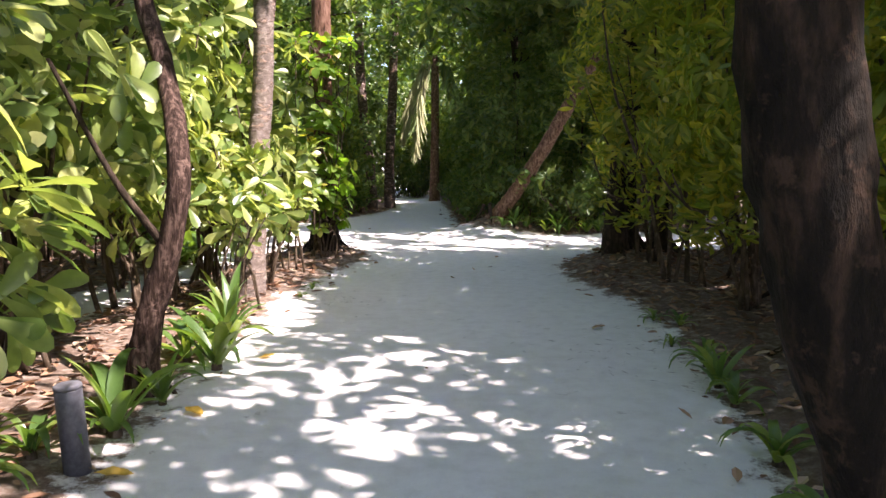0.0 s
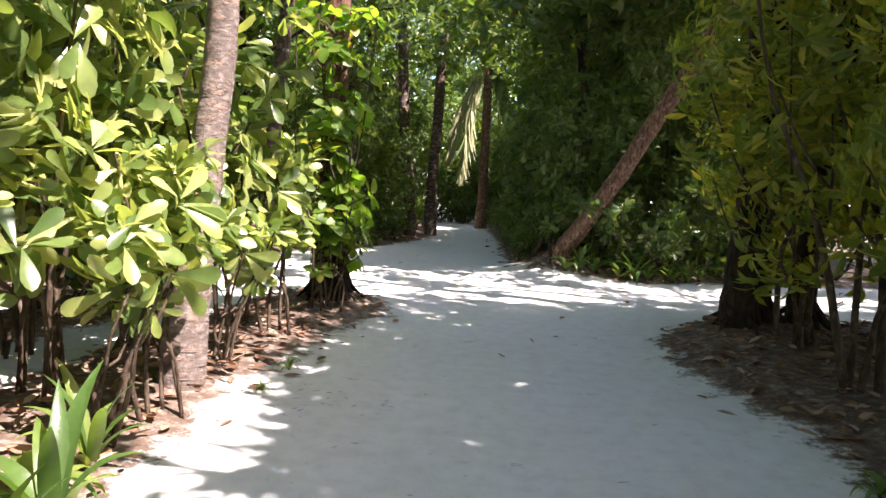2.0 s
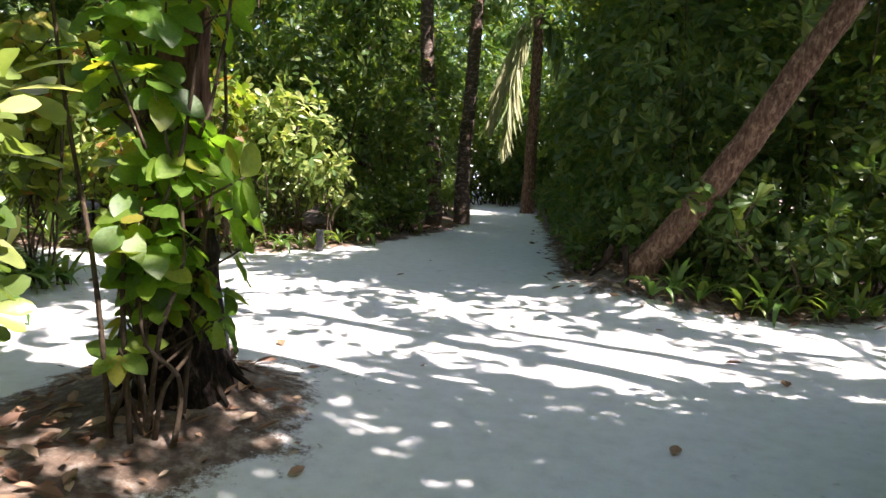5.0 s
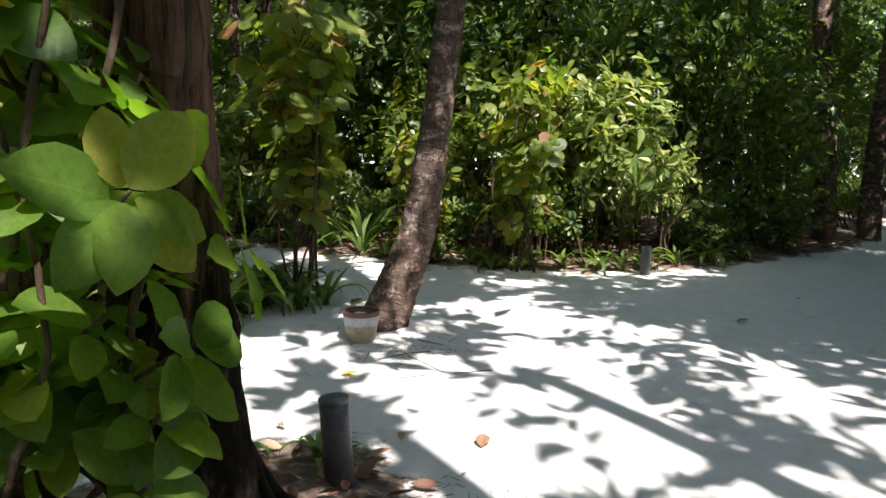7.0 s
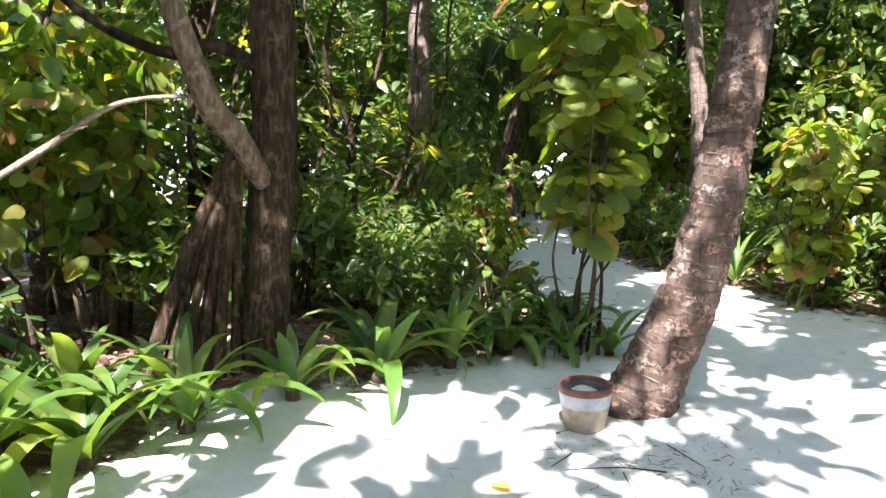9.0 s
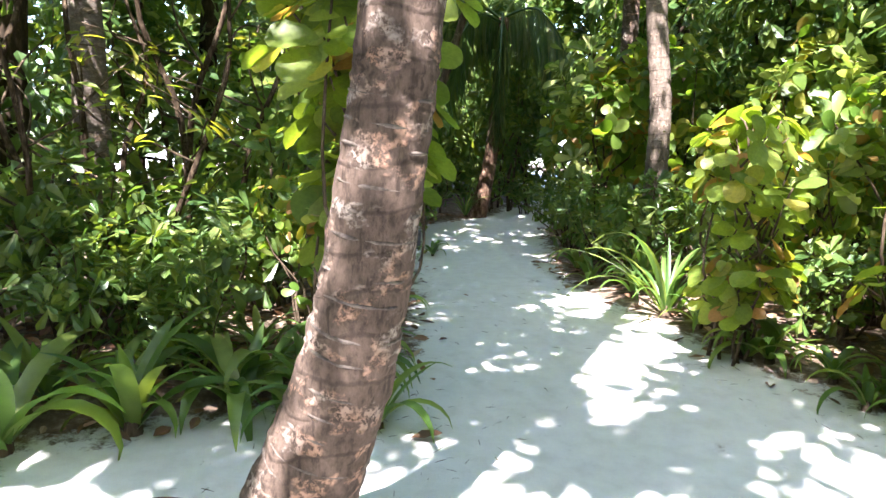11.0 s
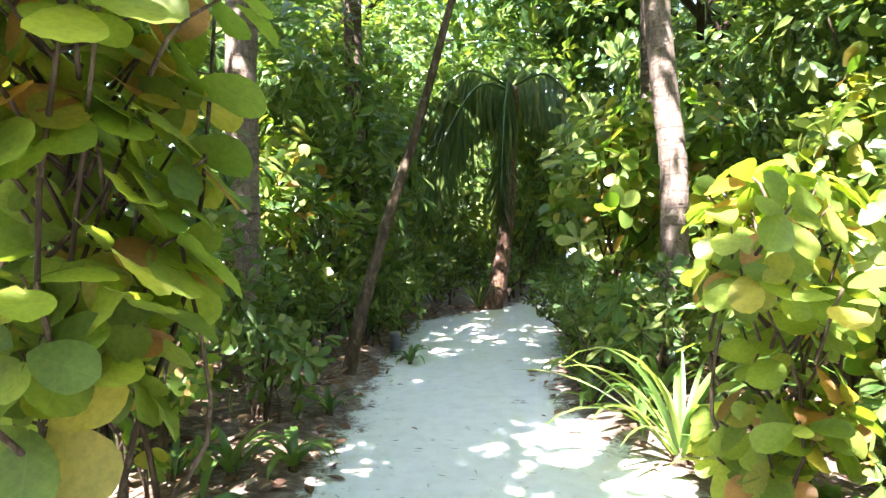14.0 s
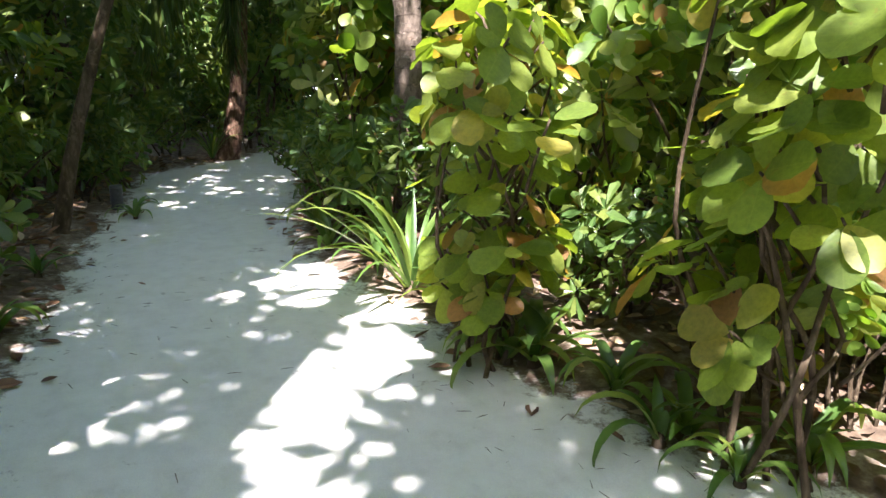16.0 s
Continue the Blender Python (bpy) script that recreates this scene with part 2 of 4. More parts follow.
M_bollard = plain("dark_painted_metal", (0.05, 0.05, 0.06), (0.1, 0.1, 0.115), 30, 0.5)
M_bollardtop = plain("weathered_cap", (0.09, 0.09, 0.1), (0.14, 0.14, 0.15), 30, 0.45)
M_clay = plain("terracotta", (0.11, 0.05, 0.034), (0.2, 0.092, 0.062), 20, 0.75)
M_scar = plain("pale_leaf_scar", (0.06, 0.045, 0.037), (0.2, 0.16, 0.135), 30, 0.9)
M_lining = plain("dark_glaze", (0.07, 0.07, 0.09), (0.16, 0.16, 0.19), 18, 0.4)
M_glaze = plain("blue_grey_glaze", (0.3, 0.33, 0.38), (0.45, 0.48, 0.53), 16, 0.4)
M_buff = plain("buff_clay", (0.25, 0.2, 0.14), (0.38, 0.33, 0.25), 16, 0.7)
M_sandpile = plain("white_sand_fill", (0.6, 0.58, 0.55), (0.74, 0.73, 0.7), 60, 0.95)


# ---- mesh helpers ----
def mesh_ob(name, verts, faces, mat, parent=None, label="", smooth=True):
    me = bpy.data.meshes.new(name)
    me.from_pydata([tuple(v) for v in verts] if not isinstance(verts, np.ndarray) else verts.tolist(), [], faces)
    for m in (mat if isinstance(mat, (list, tuple)) else [mat]):
        me.materials.append(m)
    if smooth:
        me.polygons.foreach_set("use_smooth", [True] * len(me.polygons))
    me.update()
    ob = new(name, me)
    if parent:
        ob.parent = parent
    if label:
        ob["label"] = label
    return ob


def thing(name, label, category, group="", kind="", at=(0, 0, 0)):
    ob = new(name)
    ob.empty_display_size = 0.1
    ob.location = at
    return tagged(ob, label, category, group, kind)


def unit(a):
    return a / np.maximum(np.linalg.norm(a, axis=-1, keepdims=True), 1e-9)


def leaf_shape(widths, fold=0.18, droop=0.12, wave=0.0, stations=()):
    """A leaf along +x, one long: widths at stations, folded on its midrib and drooping to the tip."""
    n = len(widths)
    verts, faces = [(0, 0, 0)], []
    for i, w in enumerate(widths):
        s = stations[i] if stations else (i + 1) / (n + 1)
        z = -droop * s * s
        k = wave * (1 if i % 2 else -1)
        verts += [(s, w, z + fold * w + k), (s, 0, z), (s, -w, z + fold * w - k)]
    verts.append((1, 0, -droop))
    last = len(verts) - 1
    faces += [(0, 2, 1), (0, 3, 2)]
    for i in range(n - 1):
        a, c = 1 + 3 * i, 4 + 3 * i
        faces += [(a, a + 1, c + 1, c), (a + 1, a + 2, c + 2, c + 1)]
    a = 1 + 3 * (n - 1)
    faces += [(a, a + 1, last), (a + 1, a + 2, last)]
    return np.array(verts), faces


OBOVATE = leaf_shape([0.045, 0.105, 0.165, 0.18, 0.11], 0.25, 0.2, 0.006, (0.18, 0.42, 0.64, 0.8, 0.94))
OBOVATE_PLAIN = leaf_shape([0.12, 0.2], 0.3, 0.2, 0.0, (0.42, 0.82))
NARROW = leaf_shape([0.13, 0.15], 0.3, 0.22, 0.0, (0.3, 0.65))
OBOVATE_FAR = leaf_shape([0.21], 0.3, 0.18, 0.0, (0.66,))
ROUND = leaf_shape([0.13, 0.26, 0.34, 0.35, 0.25, 0.12], 0.2, 0.16, 0.008, (0.12, 0.32, 0.55, 0.75, 0.91, 0.98))
SIMPLE = leaf_shape([0.22], 0.3, 0.15)
BLADE = leaf_shape([0.03, 0.034, 0.02], 0.3, 0.25)


def leaves(shape, pos, along, up, size):
    """Many leaves as arrays: their vertices and faces."""
    tv, tf = shape
    x = unit(along)
    y = unit(np.cross(up, x))
    z = np.cross(x, y)
    v = (tv[None, :, 0:1] * x[:, None] + tv[None, :, 1:2] * y[:, None] + tv[None, :, 2:3] * z[:, None]) * size[:, None, None] + pos[:, None]
    k = len(tv)
    faces = [tuple(i + k * j for i in f) for j in range(len(pos)) for f in tf]
    return v.reshape(-1, 3), faces


def rosettes(rng, centres, axes, count, spread, size, shape, jitter=0.25, lift=0.35):
    """Leaves in whorls round shoot tips."""
    n = len(centres)
    c = np.repeat(centres, count, 0)
    ax = unit(np.repeat(axes, count, 0))
    ref = unit(np.cross(ax, rng.normal(size=(n * count, 3))))
    along = unit(ref + ax * (lift + jitter * rng.normal(size=(n * count, 1))))
    pos = c - ax * rng.uniform(0, spread, (n * count, 1)) + along * 0.02
    up = ax + 0.3 * rng.normal(size=ax.shape)
    return leaves(shape, pos, along, up, size * np.repeat(rng.uniform(0.6, 1.15, n), count) * rng.uniform(0.7, 1.12, n * count))


def tube(points, radii, seg=10, rough=0.0, seed=0, ridge=0.0):
    """A tapered, slightly uneven limb along points."""
    rng = np.random.default_rng(seed)
    p = np.array(points, float)
    n = len(p)
    verts, faces = [], []
    t = unit(np.gradient(p, axis=0))
    a = np.cross(t[0], (0.3, 1, 0.1))
    for i in range(n):
        a = unit(a - t[i] * (a @ t[i]))
        b = np.cross(t[i], a)
        for k in range(seg):
            w = 2 * math.pi * k / seg
            r = radii[i] * (1 + rough * rng.normal() + ridge * math.sin(3 * w + i * 0.15))
            verts.append(p[i] + r * (math.cos(w) * a + math.sin(w) * b))
    for i in range(n - 1):
        for k in range(seg):
            q = (k + 1) % seg
            faces.append((i * seg + k, i * seg + q, (i + 1) * seg + q, (i + 1) * seg + k))
    faces.append(tuple(range(seg))[::-1])
    faces.append(tuple(range((n - 1) * seg, n * seg)))
    return verts, faces


def spline(keys, n):
    """A smooth line through keys."""
    k = np.array(keys, float)
    s = np.linspace(0, len(k) - 1, n)
    out = []
    for u in s:
        i = min(int(u), len(k) - 2)
        f = u - i
        p0, p1, p2, p3 = k[max(i - 1, 0)], k[i], k[i + 1], k[min(i + 2, len(k) - 1)]
        out.append(0.5 * (2 * p1 + (p2 - p0) * f + (2 * p0 - 5 * p1 + 4 * p2 - p3) * f * f + (3 * p1 - p0 - 3 * p2 + p3) * f ** 3))
    return np.array(out)


# ---- ground plan ----
BED_A = [(-1.5, -6), (-1.6, 2.0), (-1.68, 3.1), (-1.8, 4.7), (-1.78, 6.2), (-1.75, 8.0), (-1.5, 10.1), (-1.2, 10.7), (-1.25, 11.6), (-1.9, 12.25), (-2.6, 12.5), (-3.1, 11.8), (-3.3, 9), (-3.6, 6.5), (-30, 4), (-30, -6)]
BED_F = [(-3.8, 10.6), (-3.95, 11.3), (-4.8, 11.9), (-4.95, 12.9), (-5.35, 13.6), (-5.5, 14.4), (-5.9, 14.8), (-6.6, 15.0), (-8, 15.12), (-10.1, 15.33), (-13.5, 15.8), (-14.5, 16.6), (-15.4, 17.5), (-18, 18.8), (-40, 23), (-40, 8), (-8, 6), (-4.4, 8)]
BED_N = [(-4.2, 18.05), (-4.75, 17.65), (-5.2, 17.38), (-6.3, 17.15), (-7.2, 16.97), (-8.8, 16.75), (-9.9, 16.96), (-13.4, 17.8), (-14.2, 18.4), (-16, 19.9), (-40, 28), (-40, 70), (-6, 70), (-4.5, 40), (-2.4, 32), (-1.85, 25), (-2.0, 22.5), (-3.1, 19.1)]
BED_E = [(0.3, 16.3), (0.5, 15.2), (1.4, 14.9), (2.8, 14.9), (4.1, 15.3), (40, 18), (40, 70), (-2.4, 70), (-1.5, 40), (-0.4, 31), (-0.3, 28.5), (0.0, 24), (0.2, 18)]
BED_R = [(0.8, -6), (0.85, 1.6), (1.45, 2.9), (1.75, 4.6), (1.92, 5.9), (1.95, 7.4), (1.7, 8.5), (1.5, 9.6), (1.6, 10.1), (2.0, 10.8), (2.8, 11.5), (4, 11.9), (40, 12.5), (40, -6)]


def signed(poly, x, y):
    """Distance to a polygon's edge, positive inside."""
    p = np.array(poly)
    best = np.full(x.shape, 1e9)
    inside = np.zeros(x.shape, bool)
    for (x0, y0), (x1, y1) in zip(p, np.roll(p, -1, 0)):
        dx, dy = x1 - x0, y1 - y0
        t = np.clip(((x - x0) * dx + (y - y0) * dy) / (dx * dx + dy * dy), 0, 1)
        best = np.minimum(best, np.hypot(x - x0 - t * dx, y - y0 - t * dy))
        with np.errstate(divide="ignore", invalid="ignore"):
            cross = ((y0 > y) != (y1 > y)) & (x < (x1 - x0) * (y - y0) / (y1 - y0) + x0)
        inside ^= cross
    return np.where(inside, best, -best)


def bed_depth(x, y):
    return np.max([signed(b, x, y) for b in (BED_A, BED_F, BED_N, BED_E, BED_R)], 0)


def smooth01(a):
    a = np.clip(a, 0, 1)
    return a * a * (3 - 2 * a)


MOUNDS = [(-1.8, 11.25, 0.7, 0.15), (0.95, 15.75, 0.9, 0.27), (2.6, 10.4, 1.0, 0.16), (-2.1, 7.7, 0.5, 0.08), (-5.5, 12.0, 0.8, 0.08), (-3.95, 14.3, 0.5, 0.05)]


def ground_z(x, y):
    x, y = np.asarray(x, float), np.asarray(y, float)
    z = 0.09 * smooth01(bed_depth(x, y) / 0.7)
    z += 0.012 * np.sin(1.9 * x + 0.7 * y) * np.sin(1.3 * y - 0.6 * x) + 0.005 * np.sin(6.1 * x + 2 * np.sin(3 * y)) * np.sin(5.3 * y)
    for mx, my, r, h in MOUNDS:
        z += h * np.exp(-((x - mx) ** 2 + (y - my) ** 2) / (r * r))
    return z


def gz(x, y):
    return float(ground_z(np.array([x]), np.array([y]))[0])


def make_ground():
    far = np.array([2, 5, 12, 40, 150, 600, 2500])
    xs = np.concatenate([-16 - far[::-1], np.arange(-16, 6.01, 0.14), 6 + far])
    ys = np.concatenate([-3 - far[::-1], np.arange(-3, 34.01, 0.14), 34 + far])
    gx, gy = np.meshgrid(xs, ys)
    z = ground_z(gx.ravel(), gy.ravel())
    v = np.stack([gx.ravel(), gy.ravel(), z], 1)
    nx, ny = len(xs), len(ys)
    faces = [(j * nx + i, j * nx + i + 1, (j + 1) * nx + i + 1, (j + 1) * nx + i) for j in range(ny - 1) for i in range(nx - 1)]
    ob = mesh_ob("ground", v, faces, M_ground)
    at = ob.data.attributes.new("bed", "FLOAT", "POINT")
    at.data.foreach_set("value", smooth01(bed_depth(v[:, 0], v[:, 1]) / 0.8 + 0.36).astype(np.float32))
    tagged(ob, "pale coral sand paths between planted beds covered in leaf litter", "ground", kind="structure")


make_ground()


# ---- trees with trunks that show ----
def trunk_thing(name, keys, radii, mat, label, category="tree", rings=0.0, seg=14, steps=40, rough=0.03, ridge=0.0, extra=(), scars=0, scar_to=0.6):
    """A tree's trunk along keys; extra: further (part name, keys, radii, material)."""
    t = thing(name, label, category, at=keys[0])
    o = np.array(keys[0])
    p = spline(keys, steps) - o
    r = np.interp(np.linspace(0, 1, steps), np.linspace(0, 1, len(radii)), radii)
    if rings:
        s = np.linspace(0, 1, steps)
        r = r * (1 + rings * np.where(np.arange(steps) % 2 == 0, 1, -1))
    v, f = tube(p, r, seg, rough, 3, ridge)
    mesh_ob("trunk", v, f, mat, t)
    for k in range(scars):
        i = int(1 + (k + 0.5) * (scar_to * steps - 2) / scars)
        c, d = p[i], unit(p[i + 1] - p[i])
        v, f = tube([c - d * 0.006, c, c + d * 0.006], [r[i] * 0.975, r[i] * 1.012, r[i] * 0.975], seg, 0.012, k)
        mesh_ob("leaf_scar", v, f, M_scar, t, "thin pale leaf scar")
    for n, k, rr, m in extra:
        q = spline(k, 18) - o
        v, f = tube(q, np.interp(np.linspace(0, 1, 18), np.linspace(0, 1, len(rr)), rr), 8, 0.05, 5)
        mesh_ob(n, v, f, m, t)
    return t


def roots(cx, cy, r0, n, reach, seed, mat, thick=0.045):
    rng = np.random.default_rng(seed)
    out = []
    for i in range(n):
        a = 2 * math.pi * i / n + rng.uniform(-0.3, 0.3)
        l = reach * rng.uniform(0.6, 1.1)
        pts = []
        for s, h in ((0, 0.26), (0.35, 0.12), (0.7, 0.03), (1.0, -0.04)):
            x, y = cx + math.cos(a) * (r0 * 0.6 + l * s), cy + math.sin(a) * (r0 * 0.6 + l * s)
            pts.append((x, y, gz(x, y) + h * rng.uniform(0.8, 1.2)))
        out.append(("root", pts, [thick, thick * 0.75, thick * 0.5, thick * 0.25], mat))
    return out


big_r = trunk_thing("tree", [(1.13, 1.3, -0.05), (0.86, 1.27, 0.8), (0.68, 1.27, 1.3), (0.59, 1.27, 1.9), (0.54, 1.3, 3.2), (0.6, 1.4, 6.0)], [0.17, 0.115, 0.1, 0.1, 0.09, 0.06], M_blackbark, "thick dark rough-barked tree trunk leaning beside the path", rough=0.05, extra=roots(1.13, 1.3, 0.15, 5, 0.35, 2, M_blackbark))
twisted = trunk_thing("tree", [(-2.0, 4.5, -0.05), (-1.93, 4.5, 0.45), (-1.74, 4.45, 1.0), (-1.66, 4.45, 1.5), (-1.84, 4.76, 2.1), (-2.05, 4.9, 2.9), (-2.0, 5.0, 4.6)], [0.13, 0.09, 0.075, 0.07, 0.065, 0.06, 0.04], M_twist, "slender twisted brown tree trunk in the undergrowth", rough=0.05,
                      extra=roots(-2.0, 4.5, 0.1, 4, 0.25, 6, M_bark, 0.035) + [("branch", [(-1.75, 4.45, 0.95), (-2.0, 4.3, 1.4), (-2.3, 4.2, 2.1)], [0.03, 0.02, 0.012], M_bark)])
pale_a = trunk_thing("palm_tree", [(-2.13, 7.6, -0.05), (-2.1, 7.7, 0.7), (-2.05, 7.9, 1.8), (-2.0, 8.0, 2.7), (-1.95, 8.1, 5.5)], [0.17, 0.135, 0.115, 0.11, 0.1], M_palmpale, "pale grey palm trunk lit by the sun beside the path", rings=0.004, steps=70, scars=20, scar_to=0.6)
stump_l = trunk_thing("tree", [(-1.9, 11.06, -0.05), (-1.9, 11.06, 0.4), (-1.89, 11.05, 1.2), (-1.88, 11.03, 2.2), (-1.86, 11.05, 6.0)], [0.36, 0.225, 0.165, 0.15, 0.13], M_stumpbark, "reddish fibrous tree trunk, mossy at its spreading foot and painted dark for shade", ridge=0.06, rough=0.04, extra=roots(-1.9, 11.12, 0.24, 9, 0.32, 4, M_blackbark, 0.03))
r_trunks = [trunk_thing("tree", [(x, y, -0.05), (x - 0.03, y, 0.8), (x + dx, y + 0.1, 2.2), (x + 1.6 * dx, y + 0.2, 5.2), (x + 1.2 * dx, y + 0.1, top)], [r * 1.6, r, r * 0.9, r * 0.8, r * 0.55], M_bark, "dark many-stemmed tree trunk on a leafy mound", rough=0.05, ridge=0.08, extra=roots(x, y, r, 5, 0.35, int(10 * x), M_bark, 0.04))
            for x, y, dx, r, top in ((2.45, 10.15, 0.1, 0.15, 10.5), (2.72, 10.45, -0.12, 0.11, 6.0), (3.2, 10.5, 0.2, 0.12, 6.0), (2.9, 11.45, 0.1, 0.14, 9.0), (3.5, 7.2, 0.15, 0.09, 5.8), (2.7, 5.0, 0.1, 0.07, 5.8))]
leaning = trunk_thing("leaning_tree", [(0.85, 15.78, 0.0), (1.3, 15.62, 0.6), (1.86, 15.4, 1.45), (2.52, 15.14, 2.62), (3.45, 14.85, 4.3), (4.2, 14.5, 6.2)], [0.26, 0.165, 0.145, 0.135, 0.12, 0.09], M_redbark, "reddish-brown tree trunk leaning low out of a mound", rough=0.04, steps=50, extra=roots(0.95, 15.75, 0.2, 4, 0.4, 8, M_bark, 0.04))
far_palm = trunk_thing("palm_tree", [(-0.5, 29.6, -0.05), (-0.47, 29.6, 2), (-0.4, 29.7, 8)], [0.24, 0.17, 0.15], M_redbark, "straight brown palm trunk at the end of the path")
slim = [trunk_thing("palm_tree", [(x, y, -0.05), (x + a, y, 1.5), (x + b, y, 3.5), (x + c, y, 8)], [0.22, 0.16, 0.15, 0.13], M_palm, "slim dark palm trunk at the bed's edge", rings=0.004, steps=60, scars=16, scar_to=0.8)
        for x, y, a, b, c in ((-2.45, 23.4, -0.05, -0.25, -0.4), (-1.95, 24.6, 0.0, 0.12, 0.3))]
palm_1 = trunk_thing("palm_tree", [(-4.04, 14.14, -0.05), (-3.98, 14.26, 0.25), (-3.85, 14.44, 0.85), (-3.78, 14.54, 1.53), (-3.73, 14.6, 2.1), (-3.6, 14.8, 4.0), (-3.3, 15.0, 7.5)], [0.225, 0.19, 0.15, 0.13, 0.122, 0.11, 0.1], M_palm, "curved ringed coconut palm trunk rising from the sand", rings=0.003, seg=20, steps=110, scars=24, scar_to=0.55)
palm_2 = trunk_thing("palm_tree", [(-9.15, 17.95, -0.05), (-9.1, 17.86, 0.8), (-9.05, 17.84, 1.9), (-9.1, 17.72, 3.2), (-9.2, 17.5, 7)], [0.18, 0.125, 0.115, 0.11, 0.09], M_palmbrown, "straight grey-brown palm trunk behind the shrubs", rings=0.004, steps=80, scars=18)
palm_3 = trunk_thing("palm_tree", [(-9.6, 14.1, -0.05), (-9.6, 14.1, 0.9), (-9.6, 14.12, 2.4), (-9.55, 14.2, 7)], [0.24, 0.165, 0.145, 0.12], M_palmbrown, "pale ringed palm trunk among broad leaves", rings=0.004, steps=80, scars=18)
sapling = trunk_thing("sapling", [(-10.0, 14.98, -0.03), (-10.0, 15.15, 0.7), (-10.05, 15.42, 1.6), (-10.1, 15.75, 2.6), (-10.2, 16.2, 4.2)], [0.075, 0.06, 0.05, 0.045, 0.03], M_stem, "thin leaning grey sapling at the path's edge")
fig = trunk_thing("fig_tree", [(-5.28, 12.14, -0.05), (-5.3, 12.15, 0.5), (-5.4, 12.22, 1.3), (-5.44, 12.26, 2.3), (-5.5, 12.3, 6)], [0.21, 0.155, 0.145, 0.15, 0.11], M_figroot, "dark fig tree trunk with hanging roots and a pale limb", ridge=0.09, rough=0.06,
                  extra=[("limb", [(-5.44, 12.26, 1.15), (-5.22, 12.08, 1.48), (-5.12, 12.0, 1.64), (-5.01, 11.88, 1.78), (-4.93, 11.79, 2.05), (-4.88, 11.7, 2.35), (-4.85, 11.5, 3.1), (-4.9, 11.2, 4.5)], [0.06, 0.085, 0.085, 0.083, 0.08, 0.075, 0.065, 0.05], M_limb),
                         ("dead_branch", [(-5.02, 11.85, 1.86), (-4.83, 11.4, 1.8), (-4.71, 11.05, 1.56), (-4.43, 10.65, 1.26)], [0.012, 0.014, 0.02, 0.016], M_paleb),
                         ("dead_branch", [(-4.76, 11.2, 1.66), (-4.6, 11.15, 1.62), (-4.5, 11.3, 1.66)], [0.01, 0.008, 0.005], M_paleb),
                         ("side_limb", [(-5.42, 12.2, 2.05), (-5.3, 11.9, 2.2), (-5.35, 11.6, 2.15), (-5.5, 11.1, 2.4), (-5.7, 10.6, 2.9)], [0.05, 0.045, 0.04, 0.03, 0.02], M_bark)]
                  + [("aerial_root", [(-5.2 + 0.012 * k, 12.04 - 0.015 * k, 1.66 - 0.03 * k), (-5.21 + 0.02 * (k % 2), 11.99 - 0.045 * k, 1.1), (-5.17 + 0.06 * (k % 2), 11.95 - 0.085 * k, 0.5), (-5.12 + 0.07 * (k % 3), 11.93 - 0.112 * k, -0.05)], [0.028, 0.03 + 0.008 * (k % 3), 0.03 + 0.01 * (k % 3), 0.05 + 0.012 * (k % 2)], M_figroot) for k in range(6)])
end_stub = trunk_thing("tree", [(-15.15, 17.0, -0.05), (-15.0, 17.15, 0.5), (-14.95, 17.3, 1.6), (-14.9, 17.4, 3.7)], [0.24, 0.15, 0.12, 0.1], M_redbark, "reddish leaning palm trunk where the side path ends")
back_trunks = [trunk_thing("palm_tree", [(x, y, -0.05), (x + l, y, 3), (x + 1.5 * l, y, 8)], [0.2, 0.13, 0.11], m, "palm trunk standing among thick undergrowth", rings=0.004, steps=50)
               for x, y, l, m in ((-8.6, 12.2, 0.1, M_palmpale), (-7.6, 10.2, -0.2, M_palm), (-10.5, 11.5, 0.1, M_palmpale), (-12.5, 18.9, -0.1, M_palm), (-13.2, 14.9, 0.1, M_palm))]


# ---- shrubs ----
def shrub(name, seed, label, category, radius, height, low, tips, per, leaf, shape, mat, lift=0.35, hang=0.0, stems=9):
    """A shrub of leafy shoot tips on bent stems; its outline is made of several uneven lobes."""
    rng = np.random.default_rng(seed)
    t = thing(name, label, category)
    lobes = np.stack([rng.uniform(-0.6, 0.6, 7) * radius, rng.uniform(-0.6, 0.6, 7) * radius, rng.uniform(low + 0.15 * height, height * 0.85, 7)], 1)
    which = rng.integers(0, 7, tips)
    d = unit(rng.normal(size=(tips, 3)))
    r = rng.uniform(0.25, 1.0, (tips, 1)) ** 0.5
    span = np.array([radius * 0.62, radius * 0.62, (height - low) * 0.3])
    c = lobes[which] + d * r * span
    c[:, 2] = np.clip(c[:, 2], low, None) + rng.uniform(-0.05, 0.1, tips)
    ax = unit(d + np.array([0, 0, 0.55 - hang]) + 0.3 * rng.normal(size=(tips, 3)))
    v, f = rosettes(rng, c, ax, per, leaf * 0.5, leaf, shape, lift=lift)
    mesh_ob("foliage", v, f, mat, t, smooth=len(shape[1]) > 8)
    for i in range(stems):
        e = c[rng.integers(0, tips)]
        b = np.array([rng.uniform(-0.25, 0.25) * radius, rng.uniform(-0.25, 0.25) * radius, -0.05])
        m1 = b * 0.8 + e * 0.2 + np.array([*rng.uniform(-0.12, 0.12, 2), 0.12 * height])
        m2 = b * 0.35 + e * 0.65 + np.array([*rng.uniform(-0.15, 0.15, 2), 0])
        k = 0.012 + 0.006 * height * rng.uniform(0.3, 1)
        v, f = tube(spline([b, m1, m2, e], 9), np.linspace(k, 0.006, 9), 6, 0.05, i)
        mesh_ob("stem", v, f, M_stem, t)
    return t


